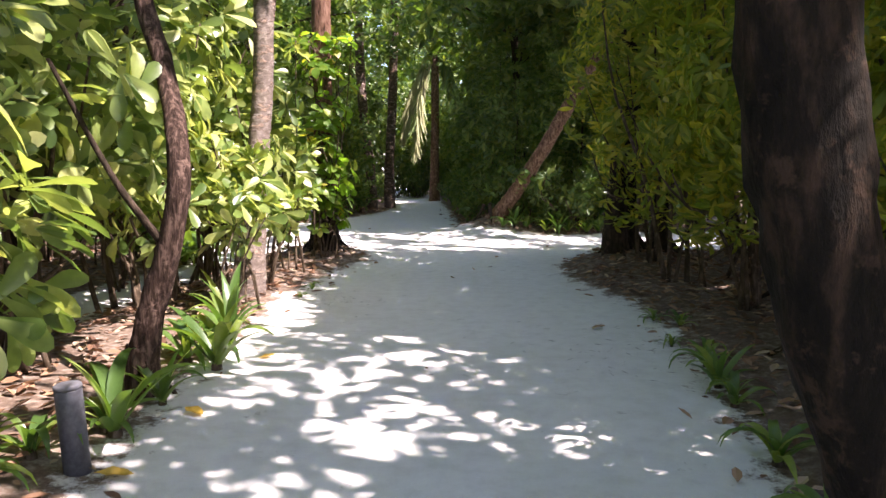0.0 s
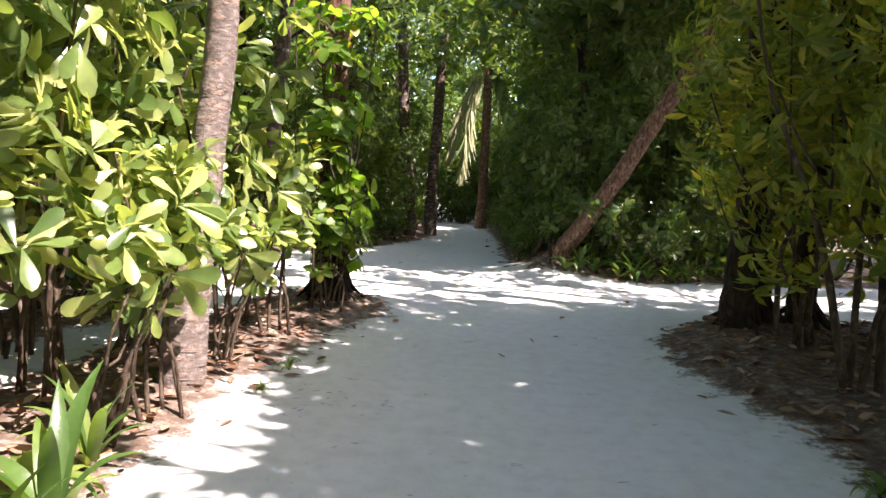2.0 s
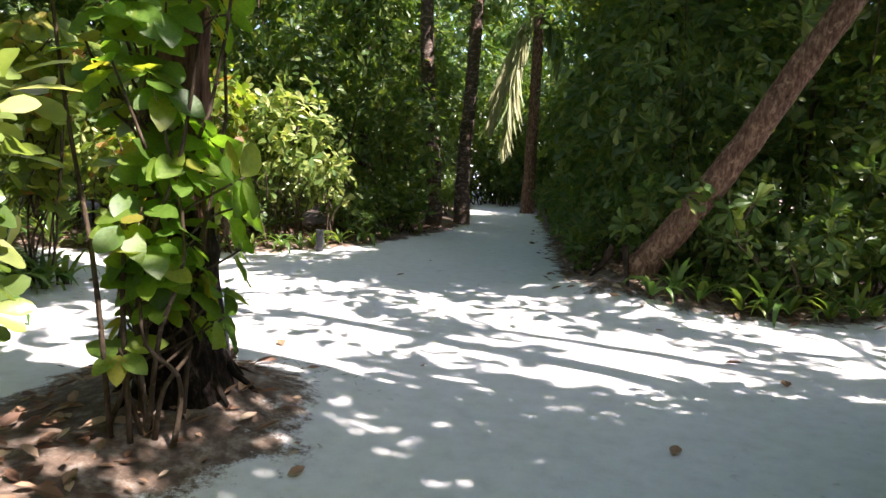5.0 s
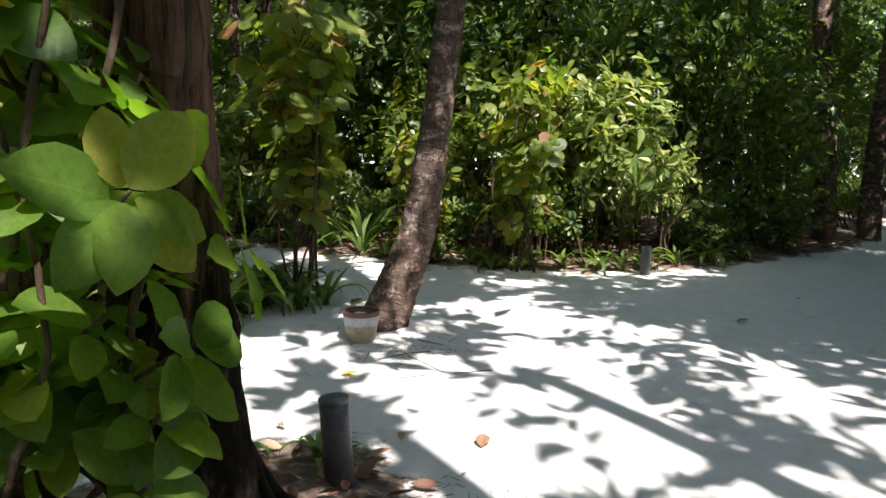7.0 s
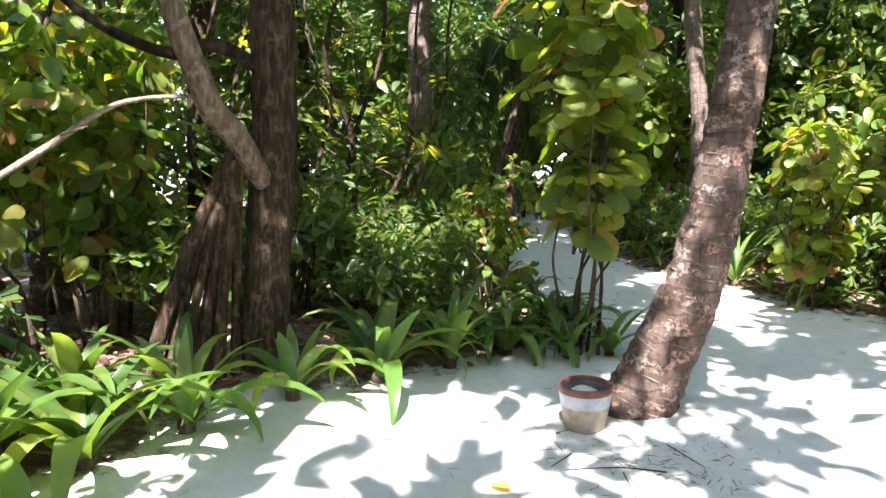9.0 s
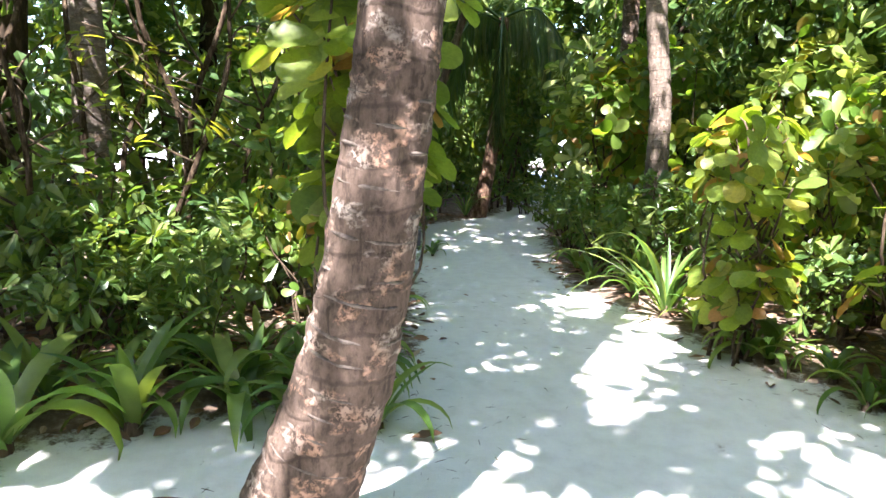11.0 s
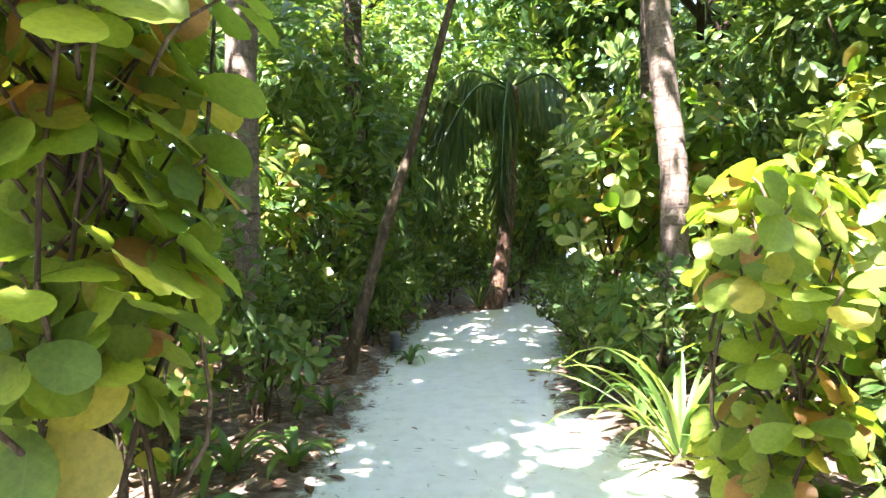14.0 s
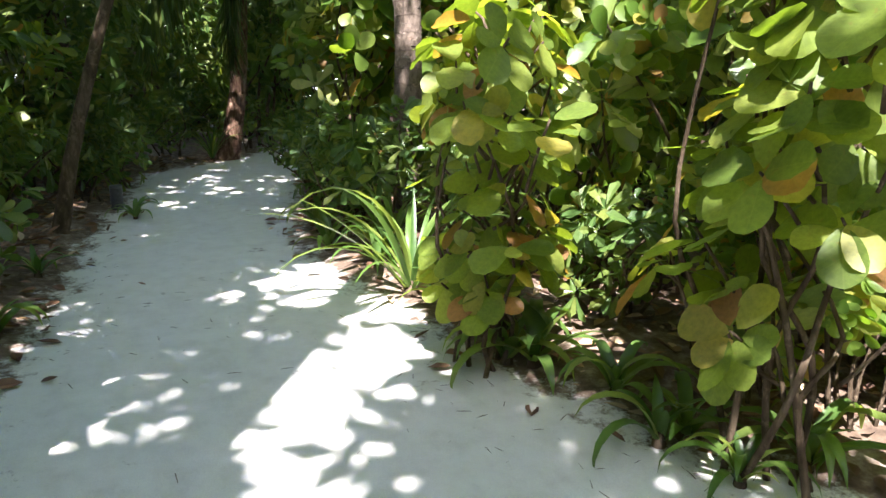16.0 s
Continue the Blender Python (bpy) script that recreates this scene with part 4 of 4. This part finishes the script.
def added_crown_trees():
    """Crowns of unseen taller trees, added to cast the shade, with the gaps through which the sun falls."""
    rng = np.random.default_rng(5)
    bases = [(3.6, 1.5), (4.8, 7.8), (5.5, 12.0 - 0.8), (5.6, 18.4), (-4.6, 2.4), (-4.3, 9.0 - 2.2), (-6.3, 9.6), (-8.8, 11.4), (-6.4, 20.6), (-11.6, 12.6), (-12.6, 19.6), (2.2, 22), (-4.4, 24), (1.5, 28.5), (-4.0, 31), (-17.6, 21.6), (-18.2, 14.2)]
    n = 30000
    s = np.stack([rng.uniform(-17, 8, n), rng.uniform(-2, 34, n)], 1)
    s = np.concatenate([s, np.stack([rng.uniform(-11, -4.4, 300), rng.uniform(15.0, 17.0, 300)], 1), np.stack([rng.uniform(-2.8, 0.6, 620), rng.uniform(16.4, 22.0, 620)], 1), np.stack([rng.uniform(-24, -17, 2600), rng.uniform(12, 26, 2600)], 1), np.stack([rng.uniform(-1.2, 1.8, 420), rng.uniform(6.4, 10.8, 420)], 1)])
    n = len(s)
    keep = 0.95 - 0.68 * smooth01((bed_depth(s[:, 0], s[:, 1]) - 0.3) / 1.2)
    shady = (s[:, 0] > 0) | (s[:, 1] > 20)
    keep = np.where(shady, np.maximum(keep, np.where(s[:, 1] > 11, 0.4, 0.28)), keep)
    for x, y, a, b, k in DENSE:
        q = ((s[:, 0] - x) / a) ** 2 + ((s[:, 1] - y) / b) ** 2
        keep = np.where(q < 1, np.maximum(keep, k), keep)
    for x, y, a, b, k in CLEAR:
        q = ((s[:, 0] - x) / a) ** 2 + ((s[:, 1] - y) / b) ** 2
        keep = np.where(q < 1, np.minimum(keep, k), keep)
    # leaves thinned in streaks along the sun's direction, to stripe the crossing with shade
    across, along = s[:, 0] * SUN_AZ.y * -1 + s[:, 1] * SUN_AZ.x, s[:, 0] * SUN_AZ.x + s[:, 1] * SUN_AZ.y
    wave = np.sin(5.2 * across + 1.3 * np.sin(0.9 * along)) + 0.8 * np.sin(9.7 * across - 0.8 * along + 2.0) + 0.7 * np.sin(1.7 * along + 2.1 * across)
    streak = ((s[:, 0] + 0.2) / 3.6) ** 2 + ((s[:, 1] - 13.6) / 1.75) ** 2 < 1
    keep = np.where(streak, np.where(wave > 0.45, 0.62, 0.02), keep)
    for x, y, a, b, k in SHADE:
        q = ((s[:, 0] - x) / a) ** 2 + ((s[:, 1] - y) / b) ** 2
        keep = np.where(q < 1, np.maximum(keep, k), keep)
    s = s[rng.uniform(size=n) < keep]
    z = rng.uniform(5.2, 9.0, len(s))
    c = np.stack([s[:, 0] + SUN_AZ.x * SLANT * z, s[:, 1] + SUN_AZ.y * SLANT * z, z], 1)
    b = np.array(bases)
    owner = np.argmin(((c[:, None, :2] - b[None]) ** 2).sum(2), 1)
    for i, (x, y) in enumerate(bases):
        t = thing("tree", "tall unseen tree added to shade the path, with an open leafy crown", "tree", "canopy trees", at=(x, y, gz(x, y)))
        o = np.array([x, y, gz(x, y)])
        v, f = tube(spline([(0, 0, -0.05), (0.1, 0.1, 2), (-0.1, 0.2, 5), (0, 0, 9.5)], 16), np.linspace(0.16, 0.06, 16), 9, 0.04, i)
        mesh_ob("trunk", v, f, M_bark, t)
        mine = c[owner == i] - o
        if not len(mine):
            continue
        ax = unit(rng.normal(size=mine.shape) + np.array([0, 0, 0.8]))
        v, f = rosettes(rng, mine, ax, 9, 0.5, 0.4, SIMPLE, 0.5, 0.3)
        mesh_ob("crown", v, f, M_dark, t, smooth=False)
        for k in range(8):
            v, f = tube(spline([(0, 0, 3.5 + 0.3 * k), tuple(mine[k * len(mine) // 8] * 0.5 + np.array([0, 0, 2.5])), tuple(mine[k * len(mine) // 8])], 8), np.linspace(0.06, 0.012, 8), 6, 0.03, k)
            mesh_ob("limb", v, f, M_bark, t)


added_crown_trees()


# ---- lilies ----
def strap(seed, length, bend, width=0.036):
    """One strap leaf: channelled, arching up from its base and over."""
    n = 9
    verts, faces = [], []
    x = z = 0.0
    a = radians(72)
    for i in range(n + 1):
        s = i / n
        w = width * (0.55 + 1.5 * s * (1 - s) * 1.4) * (1 - s ** 5) + 0.002
        nx, nz = -math.sin(a), math.cos(a)
        verts += [(x + nx * w * 0.35, w, z + nz * w * 0.35), (x, 0, z), (x + nx * w * 0.35, -w, z + nz * w * 0.35)]
        x += math.cos(a) * length / n
        z += math.sin(a) * length / n
        a -= bend / n * (0.5 + 1.1 * s)
    for i in range(n):
        k = 3 * i
        faces += [(k, k + 1, k + 4, k + 3), (k + 1, k + 2, k + 5, k + 4)]
    me = bpy.data.meshes.new("leaf")
    me.from_pydata(verts, [], faces)
    me.materials.append(M_lily)
    me.polygons.foreach_set("use_smooth", [True] * len(faces))
    return me


STRAPS = [strap(i, l, radians(b)) for i, (l, b) in enumerate(((0.66, 125), (0.6, 155), (0.5, 80), (0.7, 175), (0.42, 50)))]
BLADES = [strap(9 + i, l, radians(b), 0.017) for i, (l, b) in enumerate(((0.95, 60), (0.85, 100), (1.0, 130), (0.75, 30)))]


def lily(seed, count, meshes, label, name="spider_lily", base=0.01):
    rng = random.Random(seed)
    t = thing(name, label, "plant", "lilies along the beds")
    for i in range(count):
        ob = new("leaf", meshes[rng.randrange(len(meshes))])
        ob.parent = t
        s = rng.uniform(0.7, 1.1)
        ob.matrix_basis = pose(0, 0, base, rng.uniform(-8, 8), rng.uniform(-14, 22), 137.5 * i + rng.uniform(-20, 20)) @ Matrix.Diagonal((s, s, s, 1))
    v, f = tube([(0, 0, -0.04), (0, 0, 0.04), (0.004, 0, 0.1)], [0.045, 0.04, 0.02], 8)
    mesh_ob("bulb", v, f, M_stem, t, "papery brown bulb")
    return t


UPRIGHT = [strap(20 + i, l, radians(b), 0.042) for i, (l, b) in enumerate(((0.75, 50), (0.68, 80), (0.6, 30), (0.7, 110)))]
upright = [lily(30 + i, 10, UPRIGHT, "tall sunlit spider lily with upright strap leaves") for i in range(2)]
place(upright, [(-1.68, 5.05, 1.0), (-1.74, 5.6, 1.0), (-1.82, 3.75, 0.95), (-2.1, 2.9, 0.8), (-1.78, 4.3, 0.7), (-2.0, 6.3, 0.8), (1.8, 4.6, 0.6), (2.35, 15.1, 0.9), (3.25, 15.2, 0.9), (1.45, 15.15, 0.8)], prng)
lilies = [lily(i, c, STRAPS, "strap-leaved spider lily at the edge of the sand") for i, c in enumerate((11, 13, 9))]
LILY_SPOTS = [(-2.05, 3.35, 0.75), (-2.0, 2.75, 0.8), (-1.9, 3.8, 0.8), (-1.95, 5.2, 0.9), (-1.95, 5.75, 0.8), (-1.75, 5.45, 0.7), (-2.15, 2.5, 0.9),
              (1.62, 3.35, 0.7), (1.75, 4.2, 0.6), (1.9, 5.1, 0.55), (1.5, 2.6, 0.7), (2.1, 6.3, 0.5),
              (1.2, 15.1, 0.8), (1.72, 15.2, 0.9), (2.12, 15.15, 0.9), (2.6, 15.15, 0.95), (3.0, 15.15, 0.9), (3.5, 15.35, 0.9), (4.0, 15.5, 0.9),
              (-2.3, 11.97, 0.45), (-2.62, 11.72, 0.4), (1.95, 6.6, 0.32), (1.83, 5.67, 0.3), (1.85, 4.45, 0.4), (-1.62, 8.45, 0.25), (-1.62, 7.8, 0.22), (-7.15, 14.55, 0.8), (-7.1, 14.25, 0.7), (-6.3, 14.55, 0.75), (-5.16, 17.42, 0.75), (-6.1, 17.25, 0.8), (-4.82, 17.5, 0.6),
              (-5.75, 14.0, 1.2), (-5.9, 14.45, 1.0), (-5.9, 13.4, 1.0), (-6.2, 13.9, 1.0), (-3.95, 10.6, 1.0), (-5.6, 14.5, 1.0),
              (-6.4, 17.4, 0.85), (-6.0, 17.35, 0.9), (-5.55, 17.5, 0.8), (-5.15, 17.55, 0.7), (-6.9, 17.3, 0.9), (-4.8, 17.8, 0.8), (-4.5, 18.1, 0.8), (-4.1, 18.35, 0.85), (-3.7, 18.8, 0.85), (-3.4, 19.2, 0.9), (-3.1, 19.7, 0.9), (-8.0, 17.2, 0.9), (-8.6, 17.0, 0.9), (-9.3, 17.1, 0.9), (-2.9, 20.4, 0.8), (-3.85, 18.5, 0.8),
              (-5.6, 13.8, 1.1), (-5.7, 14.3, 1.1), (-4.3, 10.9, 1.3), (-4.0, 10.2, 1.2), (-7.4, 14.85, 0.8), (-8.6, 14.95, 0.7), (-10.6, 15.6, 0.6)]
place(lilies, LILY_SPOTS, prng)
BROAD = [strap(40 + i, l, radians(b), 0.037) for i, (l, b) in enumerate(((0.62, 70), (0.72, 115), (0.7, 160), (0.6, 200), (0.6, 35)))]
broad = [lily(60 + i, c, BROAD, "large spider lily with broad arching strap leaves", base=-0.01) for i, c in enumerate((14, 16, 12))]
place(broad, [(-4.1, 11.25, 1.3), (-4.42, 11.7, 1.25), (-4.74, 12.28, 1.1), (-5.0, 12.85, 1.35), (-5.2, 13.38, 1.2), (-5.42, 13.88, 1.1), (-3.85, 10.8, 1.3), (-4.5, 11.15, 1.3), (-5.45, 12.9, 1.0), (-5.75, 14.45, 0.75), (-5.2, 14.28, 0.95), (-5.18, 14.6, 0.8)], prng)
grassy = [lily(50 + i, 26, BLADES, "tall grassy strap plant with arching narrow leaves", "strap_plant") for i in range(2)]
place(grassy, [(-7.3, 17.2, 1.25), (-6.9, 12.9, 1.5), (-8.1, 17.35, 0.9), (-7.2, 12.3, 1.5), (-14.9, 16.8, 0.9), (-7.7, 13.0, 1.4)], prng)


# ---- palm fronds ----
def frond(name, start, tip, sag, mat, label, width=0.55, hang=0.9, seed=1):
    """A palm frond: a rib with a row of hanging leaflets on each side."""
    rng = np.random.default_rng(seed)
    a, b = np.array(start, float), np.array(tip, float)
    p = spline([a, a * 0.6 + b * 0.4 + np.array([0, 0, sag]), a * 0.25 + b * 0.75 + np.array([0, 0, sag * 0.8]), b], 26)
    t = thing(name, label, "palm frond", at=start)
    v, f = tube(p - a, np.linspace(0.03, 0.006, 26), 6)
    mesh_ob("rib", v, f, mat, t)
    n = 70
    u = np.repeat(np.linspace(0.08, 1, n), 2)
    pos = np.stack([np.interp(u * 25, np.arange(26), p[:, k]) for k in range(3)], 1) - a
    d = unit(b - a)
    side = unit(np.cross(d, (0, 0, 1)))
    sg = np.tile([1, -1], n)[:, None]
    along = side * sg * (1 - hang) + d * 0.35 + np.array([0, 0, -hang]) + 0.1 * rng.normal(size=(2 * n, 3))
    size = width * (0.5 + np.sin(np.pi * np.clip(u, 0.02, 0.98)) * 0.8)
    v, f = leaves(BLADE, pos, along, np.tile(side, (2 * n, 1)) * sg + 0.2, size)
    mesh_ob("blade", v, f, mat, t, smooth=False)
    return t


for i, (s, e) in enumerate((((-14.9, 17.4, 3.6), (-13.5, 15.9, 1.9)), ((-14.9, 17.4, 3.65), (-12.9, 16.9, 1.8)), ((-14.9, 17.4, 3.7), (-13.7, 18.6, 2.2)), ((-14.9, 17.4, 3.65), (-14.6, 15.6, 2.6)), ((-14.9, 17.4, 3.7), (-16.6, 18.3, 3.0)))):
    frond("palm_frond", s, e, 0.7, M_frond, "drooping green palm frond over the side path", 1.1, 0.85, i)
for i, (s, e) in enumerate((((-0.6, 29.5, 6.2), (-1.25, 28.6, 2.2)), ((-0.5, 29.5, 6.3), (-1.7, 29.2, 2.9)), ((-0.4, 29.6, 6.3), (0.6, 28.9, 3.6)))):
    frond("palm_frond", s, e, 0.6, M_dryfrond if i < 2 else M_frond, "faded palm frond hanging beside its trunk", 1.3, 0.85, 7 + i)


# ---- bollards, pot ----
def lathe(profile, seg=28):
    verts = [(r * math.cos(2 * math.pi * k / seg), r * math.sin(2 * math.pi * k / seg), z) for r, z in profile for k in range(seg)]
    faces = [(i * seg + k, i * seg + (k + 1) % seg, (i + 1) * seg + (k + 1) % seg, (i + 1) * seg + k) for i in range(len(profile) - 1) for k in range(seg)]
    faces += [tuple(range(seg))[::-1], tuple(range((len(profile) - 1) * seg, len(profile) * seg))]
    return verts, faces


def bollard(x, y, h, rx, ry):
    t = thing("bollard_light", "short dark cylindrical bollard light standing in the bed", "bollard", "path bollards", at=(x, y, gz(x, y)))
    v, f = lathe([(0.062, -0.08), (0.062, h - 0.03), (0.06, h - 0.026)])
    mesh_ob("post", v, f, M_bollard, t)
    v, f = lathe([(0.058, h - 0.028), (0.064, h - 0.022), (0.064, h - 0.006), (0.058, h), (0.03, h + 0.002)])
    mesh_ob("cap", v, f, M_bollardtop, t, "grey weathered cap")
    t.rotation_euler = (radians(rx), radians(ry), 0)


bollard(-1.79, 3.29, 0.44, 0, -3)
bollard(-2.05, 11.86, 0.37, 1, -4)
bollard(-3.5, 18.4, 0.36, 0, 0)
bollard(-11.1, 15.44, 0.25, 0, 0)


def pot(x, y):
    t = thing("clay_pot", "chipped round clay pot with a blue-grey band, sand inside", "pot", at=(x, y, gz(x, y) - 0.02))
    v, f = lathe([(0.09, 0.0), (0.104, 0.02), (0.12, 0.09), (0.13, 0.15)])
    mesh_ob("base", v, f[:-2], M_buff, t, "bare buff clay lower half")
    v, f = lathe([(0.13, 0.15), (0.138, 0.19), (0.141, 0.222)])
    mesh_ob("band", v, f[:-2], M_glaze, t, "blue-grey glazed band")
    v, f = lathe([(0.141, 0.222), (0.146, 0.232), (0.147, 0.252), (0.143, 0.262), (0.137, 0.264), (0.132, 0.256), (0.13, 0.236)])
    mesh_ob("rim", v, f[:-2], M_clay, t, "chipped terracotta rim")
    v, f = lathe([(0.13, 0.236), (0.127, 0.2), (0.12, 0.12)])
    mesh_ob("lining", v, f[:-2], M_lining, t, "dark glazed inner wall")
    v, f = lathe([(0.126, 0.18), (0.1, 0.192), (0.075, 0.212), (0.045, 0.232), (0.012, 0.238)])
    v = [(x - 0.02 * (z - 0.18) / 0.058, y, z + 0.006 * math.sin(60 * x + 9) * math.cos(70 * y)) for x, y, z in v]
    mesh_ob("sand_fill", v, f, M_sandpile, t, "mound of white sand")


pot(-3.88, 13.8)


# ---- litter ----
def litter():
    rng = np.random.default_rng(21)
    n = 130000
    x, y = rng.uniform(-15, 6, n), rng.uniform(1, 24, n)
    d = bed_depth(x, y)
    p = smooth01((d + 0.05) / 0.5) * 0.32 + (d > -0.25) * 0.03 + 0.0007
    p *= (d < 2.2)
    ok = rng.uniform(size=n) < p
    x, y = x[ok], y[ok]
    m = len(x)
    a = rng.uniform(0, 2 * math.pi, m)
    along = np.stack([np.cos(a), np.sin(a), rng.normal(0, 0.18, m)], 1)
    up = np.stack([rng.normal(0, 0.35, m), rng.normal(0, 0.35, m), np.ones(m)], 1)
    pos = np.stack([x, y, ground_z(x, y) + 0.012 + rng.uniform(0, 0.015, m)], 1)
    v, f = leaves(leaf_shape([0.2, 0.2], 0.5, -0.15), pos, along, up, rng.uniform(0.04, 0.15, m))
    tagged(mesh_ob("leaf_litter", v, f, M_litter, smooth=False), "brown dead leaves scattered under the shrubs", "leaf litter", kind="stuff")


litter()


def debris():
    rng = np.random.default_rng(33)
    n = 1500
    c = np.array([(-3.6, 13.9, 0.8), (-3.35, 14.1, 0.5), (-3.5, 13.85, 0.55), (-5.3, 14.6, 0.8), (-1.6, 12.1, 0.5), (1.6, 14.9, 0.8), (-6.4, 17.0, 0.9), (-1.6, 7.5, 0.8), (1.6, 5.5, 1.0), (-8.0, 15.2, 1.2), (-4.8, 17.4, 0.8)])
    k = rng.integers(0, len(c), n)
    x, y = c[k, 0] + rng.normal(0, 0.6, n) * c[k, 2], c[k, 1] + rng.normal(0, 0.5, n) * c[k, 2]
    a = rng.uniform(0, 2 * math.pi, n)
    along = np.stack([np.cos(a), np.sin(a), rng.normal(0, 0.05, n)], 1)
    pos = np.stack([x, y, ground_z(x, y) + 0.006], 1)
    stick = (np.array([(0, 0.03, 0), (0, -0.03, 0), (1, -0.02, 0.03), (1, 0.02, 0.03), (0.5, 0, 0.06)]), [(0, 1, 4), (1, 2, 4), (2, 3, 4), (3, 0, 4)])
    v, f = leaves(stick, pos, along, np.tile((0.0, 0.0, 1.0), (n, 1)), rng.uniform(0.015, 0.07, n))
    tagged(mesh_ob("twig_debris", v, f, M_stem, smooth=False), "small broken twigs and fibres strewn on the sand", "debris", kind="stuff")


debris()


def fallen(x, y, size, mat, label, turn):
    me = bpy.data.meshes.new("fallen_leaf")
    v, f = leaf_shape([0.16, 0.26, 0.27, 0.17], 0.35, -0.12, 0.02)
    me.from_pydata((v * size).tolist(), [], f)
    me.materials.append(mat)
    ob = new("fallen_leaf", me)
    ob.matrix_world = pose(x, y, gz(x, y) + 0.012, 0, 0, turn)
    tagged(ob, label, "leaf", "fallen leaves")


for x, y, s, mt, tn in ((-1.44, 5.3, 0.13, M_yellow, 20), (-1.45, 4.08, 0.16, M_yellow, 150), (-1.5, 3.25, 0.18, M_yellow, 190), (1.29, 6.26, 0.14, M_litter, 10), (0.78, 11.2, 0.12, M_litter, 70), (-1.6, 7.85, 0.14, M_litter, 200), (-1.95, 12.73, 0.14, M_litter, 120), (-3.4, 13.11, 0.13, M_yellow, 30),
                        (-5.74, 14.58, 0.15, M_litter, 160), (-6.19, 16.85, 0.12, M_litter, 60), (-5.0, 14.75, 0.17, M_litter, 90), (-1.83, 16.49, 0.12, M_litter, 45), (1.5, 13.2, 0.14, M_litter, 0), (1.8, 12.64, 0.13, M_litter, 80), (1.19, 14.17, 0.12, M_litter, 230), (-3.0, 11.95, 0.12, M_litter, 20), (0.6, 10.2, 0.1, M_litter, 300)):
    fallen(x, y, s, mt, "curled yellow leaf fallen on the sand" if mt is M_yellow else "curled brown leaf fallen on the sand", tn)


def twig(keys, r, label="thin dry twig lying on the sand"):
    o = np.array([*keys[0], gz(*keys[0])])
    pts = [(x, y, gz(x, y) + r) for x, y in keys]
    v, f = tube(spline(pts, 10) - o, np.linspace(r, r * 0.5, 10), 6, 0.08)
    ob = mesh_ob("twig", v, f, M_stem)
    ob.location = o
    tagged(ob, label, "twig", "twigs on the sand")


for ks, r in (([(-3.35, 13.75), (-3.15, 13.7), (-2.9, 13.62)], 0.0035), ([(-3.3, 13.95), (-3.4, 13.75), (-3.45, 13.5)], 0.004), ([(-2.95, 13.5), (-3.05, 13.3)], 0.0035), ([(-2.7, 13.9), (-2.85, 13.65)], 0.004), ([(-3.55, 14.1), (-3.3, 14.15)], 0.0035), ([(-3.6, 13.6), (-3.5, 13.45)], 0.004)):
    twig(ks, r)
